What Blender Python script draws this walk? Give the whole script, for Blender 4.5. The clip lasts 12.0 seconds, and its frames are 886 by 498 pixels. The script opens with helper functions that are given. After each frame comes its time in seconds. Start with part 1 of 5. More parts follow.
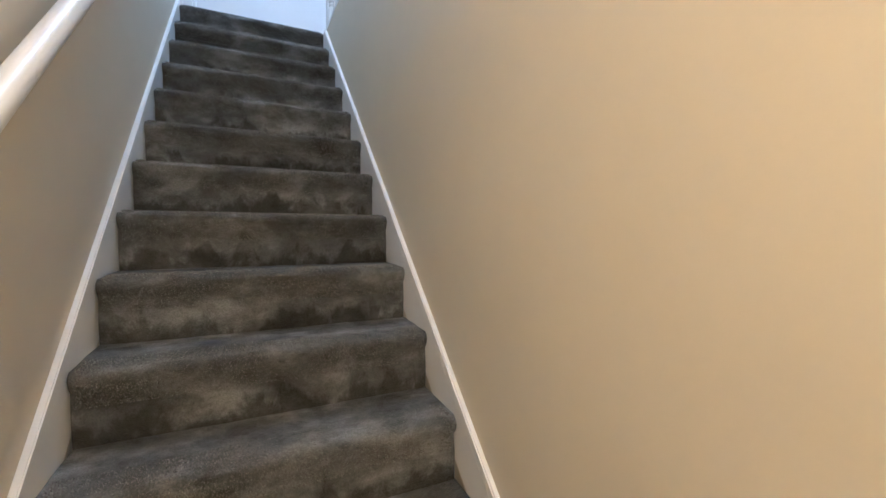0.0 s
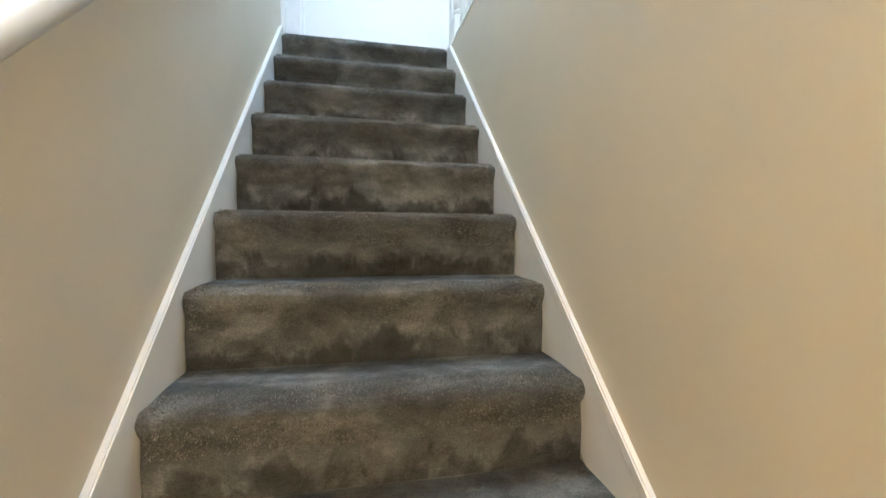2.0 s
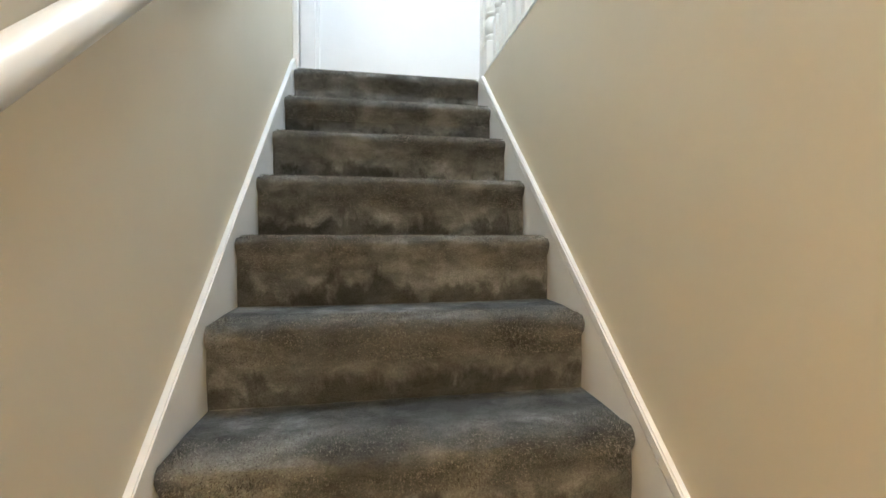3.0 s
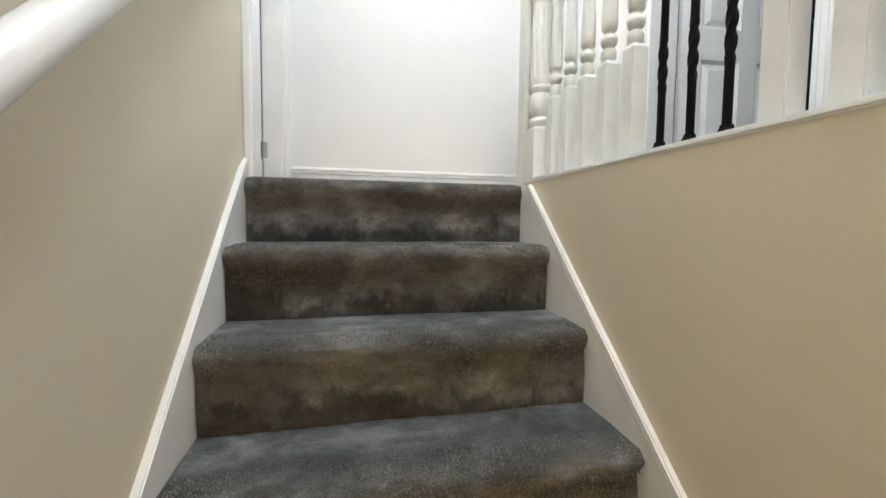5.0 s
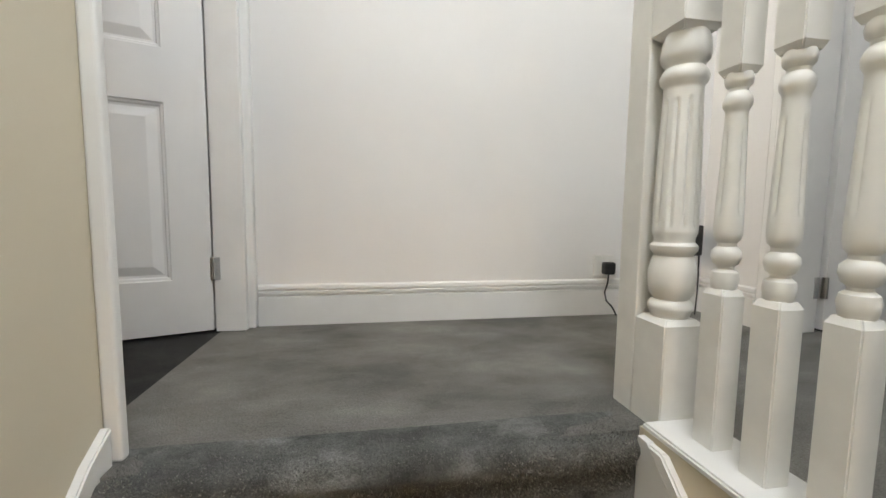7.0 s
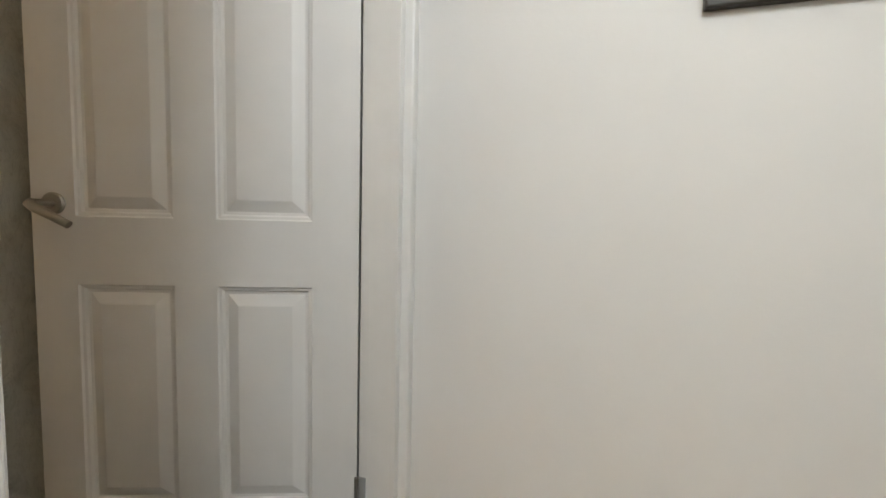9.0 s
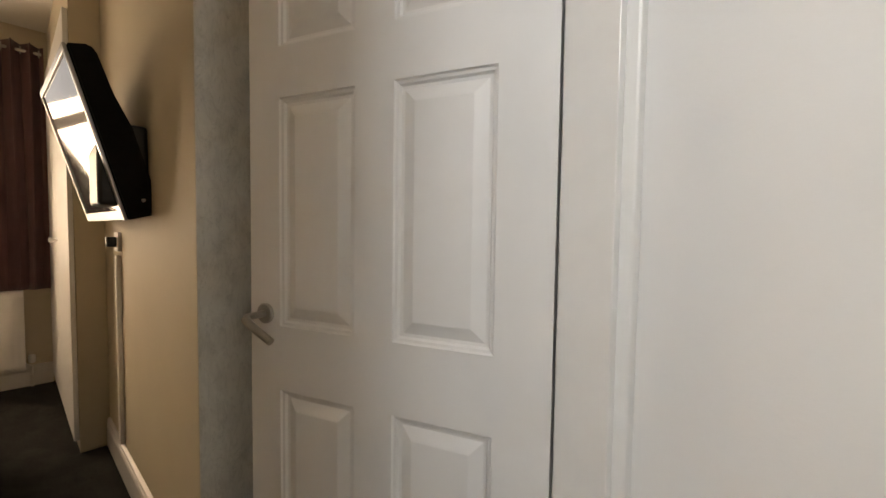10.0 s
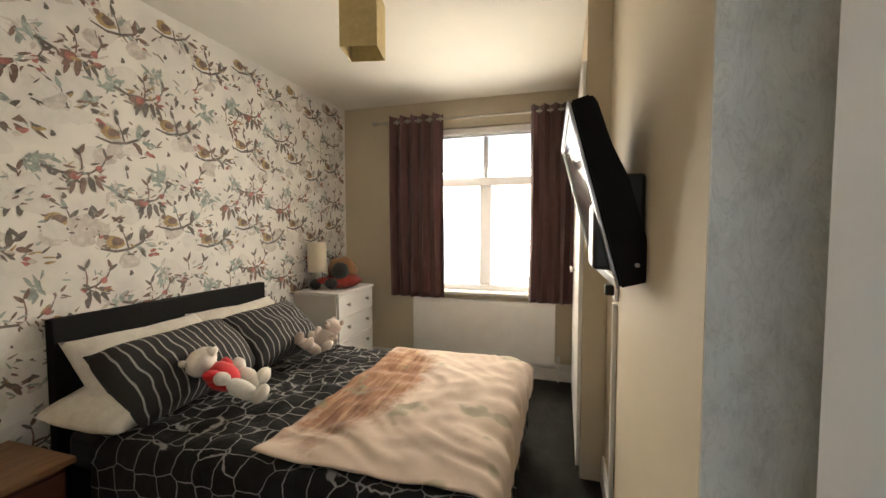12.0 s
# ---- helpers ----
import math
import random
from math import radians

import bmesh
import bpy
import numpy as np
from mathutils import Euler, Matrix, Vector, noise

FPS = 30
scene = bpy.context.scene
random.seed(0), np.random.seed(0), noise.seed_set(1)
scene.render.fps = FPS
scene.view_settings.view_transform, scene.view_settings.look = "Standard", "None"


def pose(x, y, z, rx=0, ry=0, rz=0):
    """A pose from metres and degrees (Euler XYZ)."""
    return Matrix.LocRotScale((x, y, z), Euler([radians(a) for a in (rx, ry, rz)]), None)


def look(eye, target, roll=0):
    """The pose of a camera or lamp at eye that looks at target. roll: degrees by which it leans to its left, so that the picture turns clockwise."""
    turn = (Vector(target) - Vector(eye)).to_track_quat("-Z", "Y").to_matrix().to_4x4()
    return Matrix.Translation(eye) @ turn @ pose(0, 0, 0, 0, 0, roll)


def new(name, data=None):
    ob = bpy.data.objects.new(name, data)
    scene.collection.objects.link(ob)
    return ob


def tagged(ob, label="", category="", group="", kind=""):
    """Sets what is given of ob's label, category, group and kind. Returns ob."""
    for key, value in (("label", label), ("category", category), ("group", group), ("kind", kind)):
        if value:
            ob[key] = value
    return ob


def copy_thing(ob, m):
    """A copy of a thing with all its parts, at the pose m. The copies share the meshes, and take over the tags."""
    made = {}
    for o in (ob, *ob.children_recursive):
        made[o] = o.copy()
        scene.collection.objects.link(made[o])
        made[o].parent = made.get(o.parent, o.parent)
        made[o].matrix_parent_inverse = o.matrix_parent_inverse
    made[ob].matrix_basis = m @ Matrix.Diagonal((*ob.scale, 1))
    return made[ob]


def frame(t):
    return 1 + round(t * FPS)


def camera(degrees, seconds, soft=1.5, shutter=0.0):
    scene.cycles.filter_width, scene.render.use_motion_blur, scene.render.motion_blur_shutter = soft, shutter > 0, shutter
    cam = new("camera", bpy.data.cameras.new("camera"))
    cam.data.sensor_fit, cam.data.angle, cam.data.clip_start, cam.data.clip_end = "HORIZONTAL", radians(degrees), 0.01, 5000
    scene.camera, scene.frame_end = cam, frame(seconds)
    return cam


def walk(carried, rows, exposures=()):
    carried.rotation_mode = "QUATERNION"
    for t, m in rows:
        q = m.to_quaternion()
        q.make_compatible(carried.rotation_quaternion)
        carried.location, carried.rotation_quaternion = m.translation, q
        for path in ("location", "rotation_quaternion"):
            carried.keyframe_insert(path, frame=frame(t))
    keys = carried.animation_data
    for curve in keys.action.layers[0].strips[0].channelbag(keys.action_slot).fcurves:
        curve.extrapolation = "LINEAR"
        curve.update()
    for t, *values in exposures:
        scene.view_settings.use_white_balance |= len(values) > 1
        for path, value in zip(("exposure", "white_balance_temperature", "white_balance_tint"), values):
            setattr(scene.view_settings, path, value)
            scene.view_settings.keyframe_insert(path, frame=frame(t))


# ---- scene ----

cam = camera(95.7, 12.0, soft=1.5)
PATH = [
    (0, (0.408, -3.143, -1.461), (1.262, -1.337, -1.556), 0.2),
    (0.5, (0.444, -2.926, -1.455), (1.152, -1.058, -1.546), 0.1),
    (1, (0.425, -2.655, -1.338), (1.006, -0.743, -1.428), 0.4),
    (1.5, (0.436, -2.461, -1.192), (0.908, -0.519, -1.28), 0.2),
    (2, (0.415, -2.32, -1.057), (0.815, -0.362, -1.145), 0.4),
    (2.5, (0.359, -2.185, -0.914), (0.711, -0.218, -0.997), 0.3),
    (3, (0.383, -2.028, -0.795), (0.712, -0.057, -0.868), 0.1),
    (5, (0.331, -1.331, -0.139), (0.758, 0.619, -0.263), 0.6),
    (5.5, (0.358, -1.153, 0.009), (0.766, 0.8, -0.14), 0.5),
    (6, (0.397, -0.975, 0.155), (0.802, 0.978, 0.001), 0.6),
    (6.5, (0.396, -0.815, 0.283), (0.782, 1.14, 0.121), 0.6),
    (7, (0.414, -0.635, 0.414), (0.76, 1.326, 0.233), 0.7),
    (9, (0.356, -0.079, 0.918), (-0.195, 1.839, 0.776), 1.4),
    (9.5, (0.3, 0.046, 1.028), (-0.666, 1.795, 0.927), 0.9),
    (10, (0.227, 0.138, 1.153), (-1.127, 1.607, 1.059), 0.8),
    (10.5, (0.131, 0.213, 1.287), (-1.565, 1.267, 1.18), 1.0),
    (11, (0.035, 0.261, 1.346), (-1.892, 0.786, 1.252), 1.0),
    (11.5, (-0.092, 0.304, 1.354), (-2.089, 0.277, 1.256), 1.0),
    (12, (-0.245, 0.257, 1.343), (-2.158, -0.317, 1.239), -0.0),
]
EXPOSURES = [
    (0.0, -0.16, 4750, 13), (1.0, 0.27, 5080, 9), (2.0, 0.44, 5300, 7), (2.5, 0.40, 5750, 9), (3.2, 0.36, 6100, 9), (5.0, 0.06, 6700, 13),
    (6.0, -0.13, 6850, 14), (6.5, -0.26, 7000, 14), (7.2, -0.50, 7200, 15), (9.0, -0.75, 7450, 14), (9.5, -0.69, 7500, 16), (10.5, -0.98, 7950, 18), (11.2, -0.52, 7200, 15), (12.0, -0.05, 5980, 9),
]
walk(cam, [(t, look(eye, target, roll)) for t, eye, target, roll in PATH], EXPOSURES)

# ---- plan, in metres; z = 0 is the upper landing ----
RISE, GOING, STEPS = 0.2, 0.2125, 14
HALL = -RISE * STEPS
TOP = 2.52
FOOT = -GOING * (STEPS - 1)
WALL_L = -0.016
END = 0.875
EAST = 1.82
BACK = -4.6
BED_W, BED_S, BED_N = -3.87, -1.86, 0.48


def right_edge(y):
    """The carpet's right edge: the flight widens a little downwards."""
    return 0.905 - 0.014 * y


# ---- world and lamps ----
world = bpy.data.worlds.new("sky")
scene.world = world
world.use_nodes = True
sky = world.node_tree.nodes.new("ShaderNodeTexSky")
sky.sky_type = "NISHITA"
sky.sun_disc = False
sky.sun_elevation, sky.sun_rotation = radians(35), radians(150)
back = world.node_tree.nodes["Background"]
back.inputs["Strength"].default_value = 0.12
world.node_tree.links.new(sky.outputs["Color"], back.inputs["Color"])


def lamp(name, kind, place, watts, colour, size=0.2, target=None, size_y=None):
    data = bpy.data.lights.new(name, kind)
    data.energy, data.color = watts, colour
    if kind == "AREA":
        data.size = size
        if size_y:
            data.shape, data.size_y = "RECTANGLE", size_y
    elif kind == "SUN":
        data.angle = radians(size)
    else:
        data.shadow_soft_size = size
    ob = new(name, data)
    ob.matrix_world = look(place, target) if target else Matrix.Translation(place)
    return ob


lamp("sun", "SUN", (-8, -6, 7), 1.0, (1.0, 0.96, 0.9), 12, (-8 + 2.4, -6 + 5, 7 - 5.5))
lamp("landing_lamp", "POINT", (0.66, -0.82, 2.22), 116, (0.74, 0.87, 1.0), 0.24)
lamp("hall_lamp", "POINT", (0.26, -4.05, -0.55), 74, (1.0, 0.72, 0.40), 0.10)
lamp("window_light", "AREA", (-4.16, -0.42, 1.38), 76, (1.0, 0.825, 0.59), 0.95, (0.0, -0.42, -0.25), 1.15)

# ---- materials ----


def nodes_of(name):
    m = bpy.data.materials.new(name)
    m.use_nodes = True
    return m, m.node_tree.nodes, m.node_tree.links, m.node_tree.nodes["Principled BSDF"]


def coords(n, l, scale=(1, 1, 1), kind="Object"):
    c = n.new("ShaderNodeTexCoord")
    mp = n.new("ShaderNodeMapping")
    mp.inputs["Scale"].default_value = scale
    l.new(c.outputs[kind], mp.inputs["Vector"])
    return mp.outputs["Vector"]


def noise_of(n, l, vec, scale, detail=4, rough=0.55, distort=0.0):
    t = n.new("ShaderNodeTexNoise")
    t.inputs["Scale"].default_value, t.inputs["Detail"].default_value = scale, detail
    t.inputs["Roughness"].default_value, t.inputs["Distortion"].default_value = rough, distort
    l.new(vec, t.inputs["Vector"])
    return t.outputs["Fac"]


def ramp(n, l, fac, stops):
    r = n.new("ShaderNodeValToRGB")
    e = r.color_ramp.elements
    while len(e) < len(stops):
        e.new(0.5)
    for el, (p, c) in zip(e, stops):
        el.position, el.color = p, (*c, 1)
    l.new(fac, r.inputs["Fac"])
    return r.outputs["Color"]


def mixed(n, l, fac, a, b, how="MIX"):
    m = n.new("ShaderNodeMix")
    m.data_type, m.blend_type = "RGBA", how
    for sock, v in ((m.inputs[0], fac), (m.inputs[6], a), (m.inputs[7], b)):
        if hasattr(v, "links"):
            l.new(v, sock)
        else:
            sock.default_value = v if isinstance(v, (int, float)) else (*v, 1)
    return m.outputs[2]


def bumped(n, l, b, height, strength, distance):
    bm_ = n.new("ShaderNodeBump")
    bm_.inputs["Strength"].default_value, bm_.inputs["Distance"].default_value = strength, distance
    l.new(height, bm_.inputs["Height"])
    l.new(bm_.outputs["Normal"], b.inputs["Normal"])


def plain(name, colour, rough=0.5, metal=0.0, vary=0.06, scale=6.0, bump=0.15, grain=120.0, dist=0.001, spec=0.5):
    """Paint, plastic or metal with faint stains and a fine relief."""
    m, n, l, b = nodes_of(name)
    v = coords(n, l)
    dark = tuple(c * (1 - vary) for c in colour)
    lite = tuple(min(1, c * (1 + vary)) for c in colour)
    l.new(ramp(n, l, noise_of(n, l, v, scale, 5), [(0.3, dark), (0.7, lite)]), b.inputs["Base Color"])
    b.inputs["Roughness"].default_value, b.inputs["Metallic"].default_value = rough, metal
    b.inputs["Specular IOR Level"].default_value = spec
    if bump:
        bumped(n, l, b, noise_of(n, l, v, grain, 3), bump, dist)
    return m


def wall_paint(name, colour, stain, rough=0.55):
    """Rolled emulsion over patched plaster: stipple, broad unevenness, a few scuffs."""
    m, n, l, b = nodes_of(name)
    v = coords(n, l)
    base = ramp(n, l, noise_of(n, l, v, 1.6, 5, 0.6), [(0.3, tuple(c * 0.94 for c in colour)), (0.7, colour)])
    scuff = ramp(n, l, noise_of(n, l, coords(n, l, (1, 6, 2)), 3.0, 8, 0.7, 0.6), [(0.66, (0, 0, 0)), (0.8, (1, 1, 1))])
    l.new(mixed(n, l, mixed(n, l, 0.25, (0, 0, 0), scuff), base, stain), b.inputs["Base Color"])
    b.inputs["Roughness"].default_value = rough
    b.inputs["Specular IOR Level"].default_value = 0.35
    fine = noise_of(n, l, v, 90, 4, 0.6)
    broad = noise_of(n, l, v, 5, 4, 0.6, 0.4)
    add = n.new("ShaderNodeMath")
    add.operation = "MULTIPLY_ADD"
    add.inputs[1].default_value = 5.0
    l.new(broad, add.inputs[0])
    l.new(fine, add.inputs[2])
    bumped(n, l, b, add.outputs[0], 0.22, 0.0016)
    return m


def carpet(name, dark, mid, light, stains=1.0, spread=0.10, size=7.0, low_dark=0.0):
    """Cut pile: fibre grain, brushed patches, worn blotches, risers darker towards the bottom with a wavy outline."""
    m, n, l, b = nodes_of(name)
    v = coords(n, l)
    patch = ramp(n, l, noise_of(n, l, coords(n, l, (0.8, 1.3, 1.3)), size, 6, 0.60, 0.15), [(0.5 - spread, dark), (0.5, mid), (0.5 + spread, light)])
    fibre = ramp(n, l, noise_of(n, l, v, 260, 3, 0.8), [(0.33, (0.40, 0.40, 0.40)), (0.68, (1.45, 1.45, 1.45))])
    col = mixed(n, l, 0.6, patch, fibre, "MULTIPLY")
    soil = ramp(n, l, noise_of(n, l, v, 11, 6, 0.66, 0.3), [(0.50, (1, 1, 1)), (0.58, (0.42, 0.415, 0.39))])
    col = mixed(n, l, 0.7 * stains, col, soil, "MULTIPLY")
    # darkens the lower part of each riser, up to a wavy edge
    if low_dark:
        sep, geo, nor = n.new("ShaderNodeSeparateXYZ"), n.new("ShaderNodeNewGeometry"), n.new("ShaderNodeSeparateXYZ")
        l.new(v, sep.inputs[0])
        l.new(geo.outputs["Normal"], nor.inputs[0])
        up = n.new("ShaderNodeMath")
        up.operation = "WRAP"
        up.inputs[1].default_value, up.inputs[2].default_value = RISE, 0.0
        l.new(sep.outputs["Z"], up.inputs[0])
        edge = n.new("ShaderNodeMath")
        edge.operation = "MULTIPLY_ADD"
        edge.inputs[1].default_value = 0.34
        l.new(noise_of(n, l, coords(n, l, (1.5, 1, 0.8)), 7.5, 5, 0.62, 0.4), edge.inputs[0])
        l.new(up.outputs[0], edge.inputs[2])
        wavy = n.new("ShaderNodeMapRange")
        wavy.inputs[1].default_value, wavy.inputs[2].default_value, wavy.inputs[3].default_value, wavy.inputs[4].default_value = 0.20, 0.235, low_dark, 0.0
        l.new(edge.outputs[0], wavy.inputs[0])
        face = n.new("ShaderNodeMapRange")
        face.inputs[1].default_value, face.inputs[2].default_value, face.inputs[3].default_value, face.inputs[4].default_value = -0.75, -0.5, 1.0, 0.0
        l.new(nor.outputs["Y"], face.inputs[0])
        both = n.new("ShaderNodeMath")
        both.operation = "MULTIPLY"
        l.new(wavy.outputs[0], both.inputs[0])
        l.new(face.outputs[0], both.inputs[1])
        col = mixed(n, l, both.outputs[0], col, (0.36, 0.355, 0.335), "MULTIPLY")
    l.new(col, b.inputs["Base Color"])
    b.inputs["Roughness"].default_value = 1.0
    b.inputs["Specular IOR Level"].default_value = 0.05
    b.inputs["Sheen Weight"].default_value, b.inputs["Sheen Roughness"].default_value = 0.10, 0.5
    add = n.new("ShaderNodeMath")
    add.operation = "MULTIPLY_ADD"
    add.inputs[1].default_value = 1.6
    l.new(noise_of(n, l, v, 60, 4, 0.7), add.inputs[0])
    l.new(noise_of(n, l, v, 330, 3, 0.8), add.inputs[2])
    bumped(n, l, b, add.outputs[0], 1.0, 0.008)
    return m


BEIGE = wall_paint("magnolia_wall", (0.66, 0.59, 0.46), (0.55, 0.47, 0.34))
WHITE_WALL = wall_paint("white_wall", (0.80, 0.785, 0.77), (0.72, 0.69, 0.66), 0.6)
BED_WALL = wall_paint("bedroom_wall", (0.60, 0.53, 0.40), (0.5, 0.43, 0.32), 0.7)
CEIL = wall_paint("ceiling_paint", (0.80, 0.77, 0.70), (0.75, 0.71, 0.64), 0.8)
GREY_WALL = wall_paint("grey_blue_wall", (0.20, 0.22, 0.25), (0.17, 0.19, 0.21), 0.7)
GLOSS = plain("white_gloss_paint", (0.80, 0.79, 0.77), 0.32, 0, 0.03, 9, 0.10, 60, 0.0012)
DOORW = plain("white_satin_door", (0.78, 0.77, 0.755), 0.45, 0, 0.03, 5, 0.18, 160, 0.0006)
BALU = plain("cream_white_gloss", (0.79, 0.775, 0.735), 0.34, 0, 0.05, 14, 0.12, 50, 0.0014)
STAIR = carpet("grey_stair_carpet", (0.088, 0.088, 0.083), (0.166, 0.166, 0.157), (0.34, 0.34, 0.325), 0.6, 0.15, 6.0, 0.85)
LANDCARP = carpet("grey_landing_carpet", (0.17, 0.161, 0.147), (0.27, 0.257, 0.235), (0.38, 0.363, 0.333), 0.15, 0.17, 3.2)
DARKCARP = carpet("dark_bedroom_carpet", (0.012, 0.0105, 0.0095), (0.019, 0.017, 0.0155), (0.029, 0.027, 0.025), 0.5)
IRON = plain("black_iron", (0.004, 0.004, 0.0045), 0.6, 0.0, 0.2, 30, 0.2, 90, 0.001, 0.10)
STEEL = plain("satin_nickel", (0.42, 0.41, 0.39), 0.32, 1.0, 0.05, 20, 0.05, 200, 0.0005)
HINGE = plain("brushed_hinge_steel", (0.40, 0.40, 0.40), 0.5, 0.35, 0.08, 20, 0.05, 200, 0.0005)
PLASTIC = plain("white_plastic", (0.80, 0.79, 0.76), 0.3, 0, 0.02, 8, 0)
BLACKP = plain("black_plastic", (0.012, 0.012, 0.013), 0.38, 0, 0.2, 20, 0.1, 200, 0.0005)


def grey_paper():
    """Silver-grey embossed wallpaper with vertical crackle."""
    m, n, l, b = nodes_of("grey_embossed_wallpaper")
    v = coords(n, l, (6, 6, 3.6))
    f = noise_of(n, l, v, 2.4, 9, 0.72, 0.5)
    l.new(ramp(n, l, f, [(0.3, (0.50, 0.495, 0.46)), (0.5, (0.64, 0.635, 0.595)), (0.64, (0.70, 0.695, 0.655))]), b.inputs["Base Color"])
    vein = ramp(n, l, noise_of(n, l, coords(n, l, (16, 16, 5)), 1.6, 8, 0.7, 1.4), [(0.475, (1, 1, 1)), (0.495, (0.66, 0.66, 0.65)), (0.51, (1, 1, 1))])
    base = b.inputs["Base Color"].links[0].from_socket
    l.new(mixed(n, l, 0.6, base, vein, "MULTIPLY"), b.inputs["Base Color"])
    b.inputs["Roughness"].default_value = 0.5
    bumped(n, l, b, f, 0.5, 0.006)
    return m


GREYPAPER = grey_paper()

# ---- building helpers ----


def part(name, bm, material, parent=None, label="", smooth=False):
    bmesh.ops.recalc_face_normals(bm, faces=bm.faces)
    me = bpy.data.meshes.new(name)
    if smooth:
        for f in bm.faces:
            f.smooth = True
    bm.to_mesh(me)
    bm.free()
    for mat in material if isinstance(material, (list, tuple)) else [material]:
        me.materials.append(mat)
    if smooth == "auto":
        me.set_sharp_from_angle(angle=radians(38))
    ob = new(name, me)
    if parent:
        ob.parent = parent
    if label:
        ob["label"] = label
    return ob


def thing(name, label, category, place=(0, 0, 0), turn=0.0, group="", kind=""):
    ob = new(name)
    ob.matrix_world = pose(*place, 0, 0, turn)
    return tagged(ob, label, category, group, kind)


def structure(name, bm, material, label="", category="wall"):
    return tagged(part(name, bm, material, None), label, category, "", "structure")


def box(bm, x0, x1, y0, y1, z0, z1, bevel=0.0, seg=2, m=None, slot=0):
    vs = bmesh.ops.create_cube(bm, size=1)["verts"]
    bmesh.ops.scale(bm, vec=(abs(x1 - x0), abs(y1 - y0), abs(z1 - z0)), verts=vs)
    bmesh.ops.translate(bm, vec=((x0 + x1) / 2, (y0 + y1) / 2, (z0 + z1) / 2), verts=vs)
    faces = {f for v in vs for f in v.link_faces}
    if bevel:
        es = list({e for v in vs for e in v.link_edges})
        got = bmesh.ops.bevel(bm, geom=es, offset=bevel, segments=seg, profile=0.5, affect="EDGES")
        vs = list({v for f in got["faces"] for v in f.verts} | {v for v in vs if v.is_valid})
        faces = {f for v in vs for f in v.link_faces}
    for f in faces:
        f.material_index = slot
    if m is not None:
        bmesh.ops.transform(bm, matrix=m, verts=vs)
    return vs


def boxed(*dims, **kw):
    bm = bmesh.new()
    box(bm, *dims, **kw)
    return bm


def lathe(bm, profile, seg=20, m=None, cap=True):
    """Turned shape from (radius, z) pairs."""
    rings = []
    for r, z in profile:
        rings.append([bm.verts.new((r * math.cos(2 * math.pi * i / seg), r * math.sin(2 * math.pi * i / seg), z)) for i in range(seg)])
    for a, b in zip(rings, rings[1:]):
        for i in range(seg):
            j = (i + 1) % seg
            bm.faces.new((a[i], a[j], b[j], b[i]))
    if cap:
        bm.faces.new(list(reversed(rings[0])))
        bm.faces.new(rings[-1])
    vs = [v for r in rings for v in r]
    if m is not None:
        bmesh.ops.transform(bm, matrix=m, verts=vs)
    return vs


def tube(bm, points, r, seg=10, closed=False, flat=1.0):
    """Round bar along points; r may be a list."""
    pts = [Vector(p) for p in points]
    rings = []
    for i, p in enumerate(pts):
        a = pts[max(0, i - 1)]
        c = pts[min(len(pts) - 1, i + 1)]
        d = (c - a).normalized()
        side = d.cross(Vector((0, 0, 1)))
        if side.length < 1e-3:
            side = d.cross(Vector((0, 1, 0)))
        side.normalize()
        up = side.cross(d)
        rr = r[i] if isinstance(r, (list, tuple)) else r
        rings.append([bm.verts.new(p + side * rr * math.cos(2 * math.pi * k / seg) + up * rr * flat * math.sin(2 * math.pi * k / seg)) for k in range(seg)])
    for a, b in zip(rings, rings[1:]):
        for k in range(seg):
            j = (k + 1) % seg
            bm.faces.new((a[k], a[j], b[j], b[k]))
    bm.faces.new(list(reversed(rings[0])))
    bm.faces.new(rings[-1])
    return rings


def thicken(ob, t):
    m = ob.modifiers.new("thickness", "SOLIDIFY")
    m.thickness, m.offset = t, -1
    return ob


def prism(bm, outline, a, b, axis="x"):
    """Outline of two coordinates pushed from a to b along an axis."""
    def at(u, v, w):
        return {"x": (w, u, v), "y": (u, w, v), "z": (u, v, w)}[axis]
    lo = [bm.verts.new(at(u, v, a)) for u, v in outline]
    hi = [bm.verts.new(at(u, v, b)) for u, v in outline]
    n = len(outline)
    bm.faces.new(lo)
    bm.faces.new(list(reversed(hi)))
    for i in range(n):
        j = (i + 1) % n
        bm.faces.new((lo[i], hi[i], hi[j], lo[j]))
    return lo + hi


def blob(bm, place, size, turn=(0, 0, 0), rough=0.0, seg=16):
    vs = bmesh.ops.create_uvsphere(bm, u_segments=seg, v_segments=max(6, seg // 2 + 2), radius=1)["verts"]
    for v in vs:
        if rough:
            v.co *= 1 + rough * noise.noise(v.co * 2.1 + Vector(place) * 7)
    bmesh.ops.transform(bm, matrix=Matrix.LocRotScale(place, Euler([radians(a) for a in turn]), size), verts=vs)
    return vs


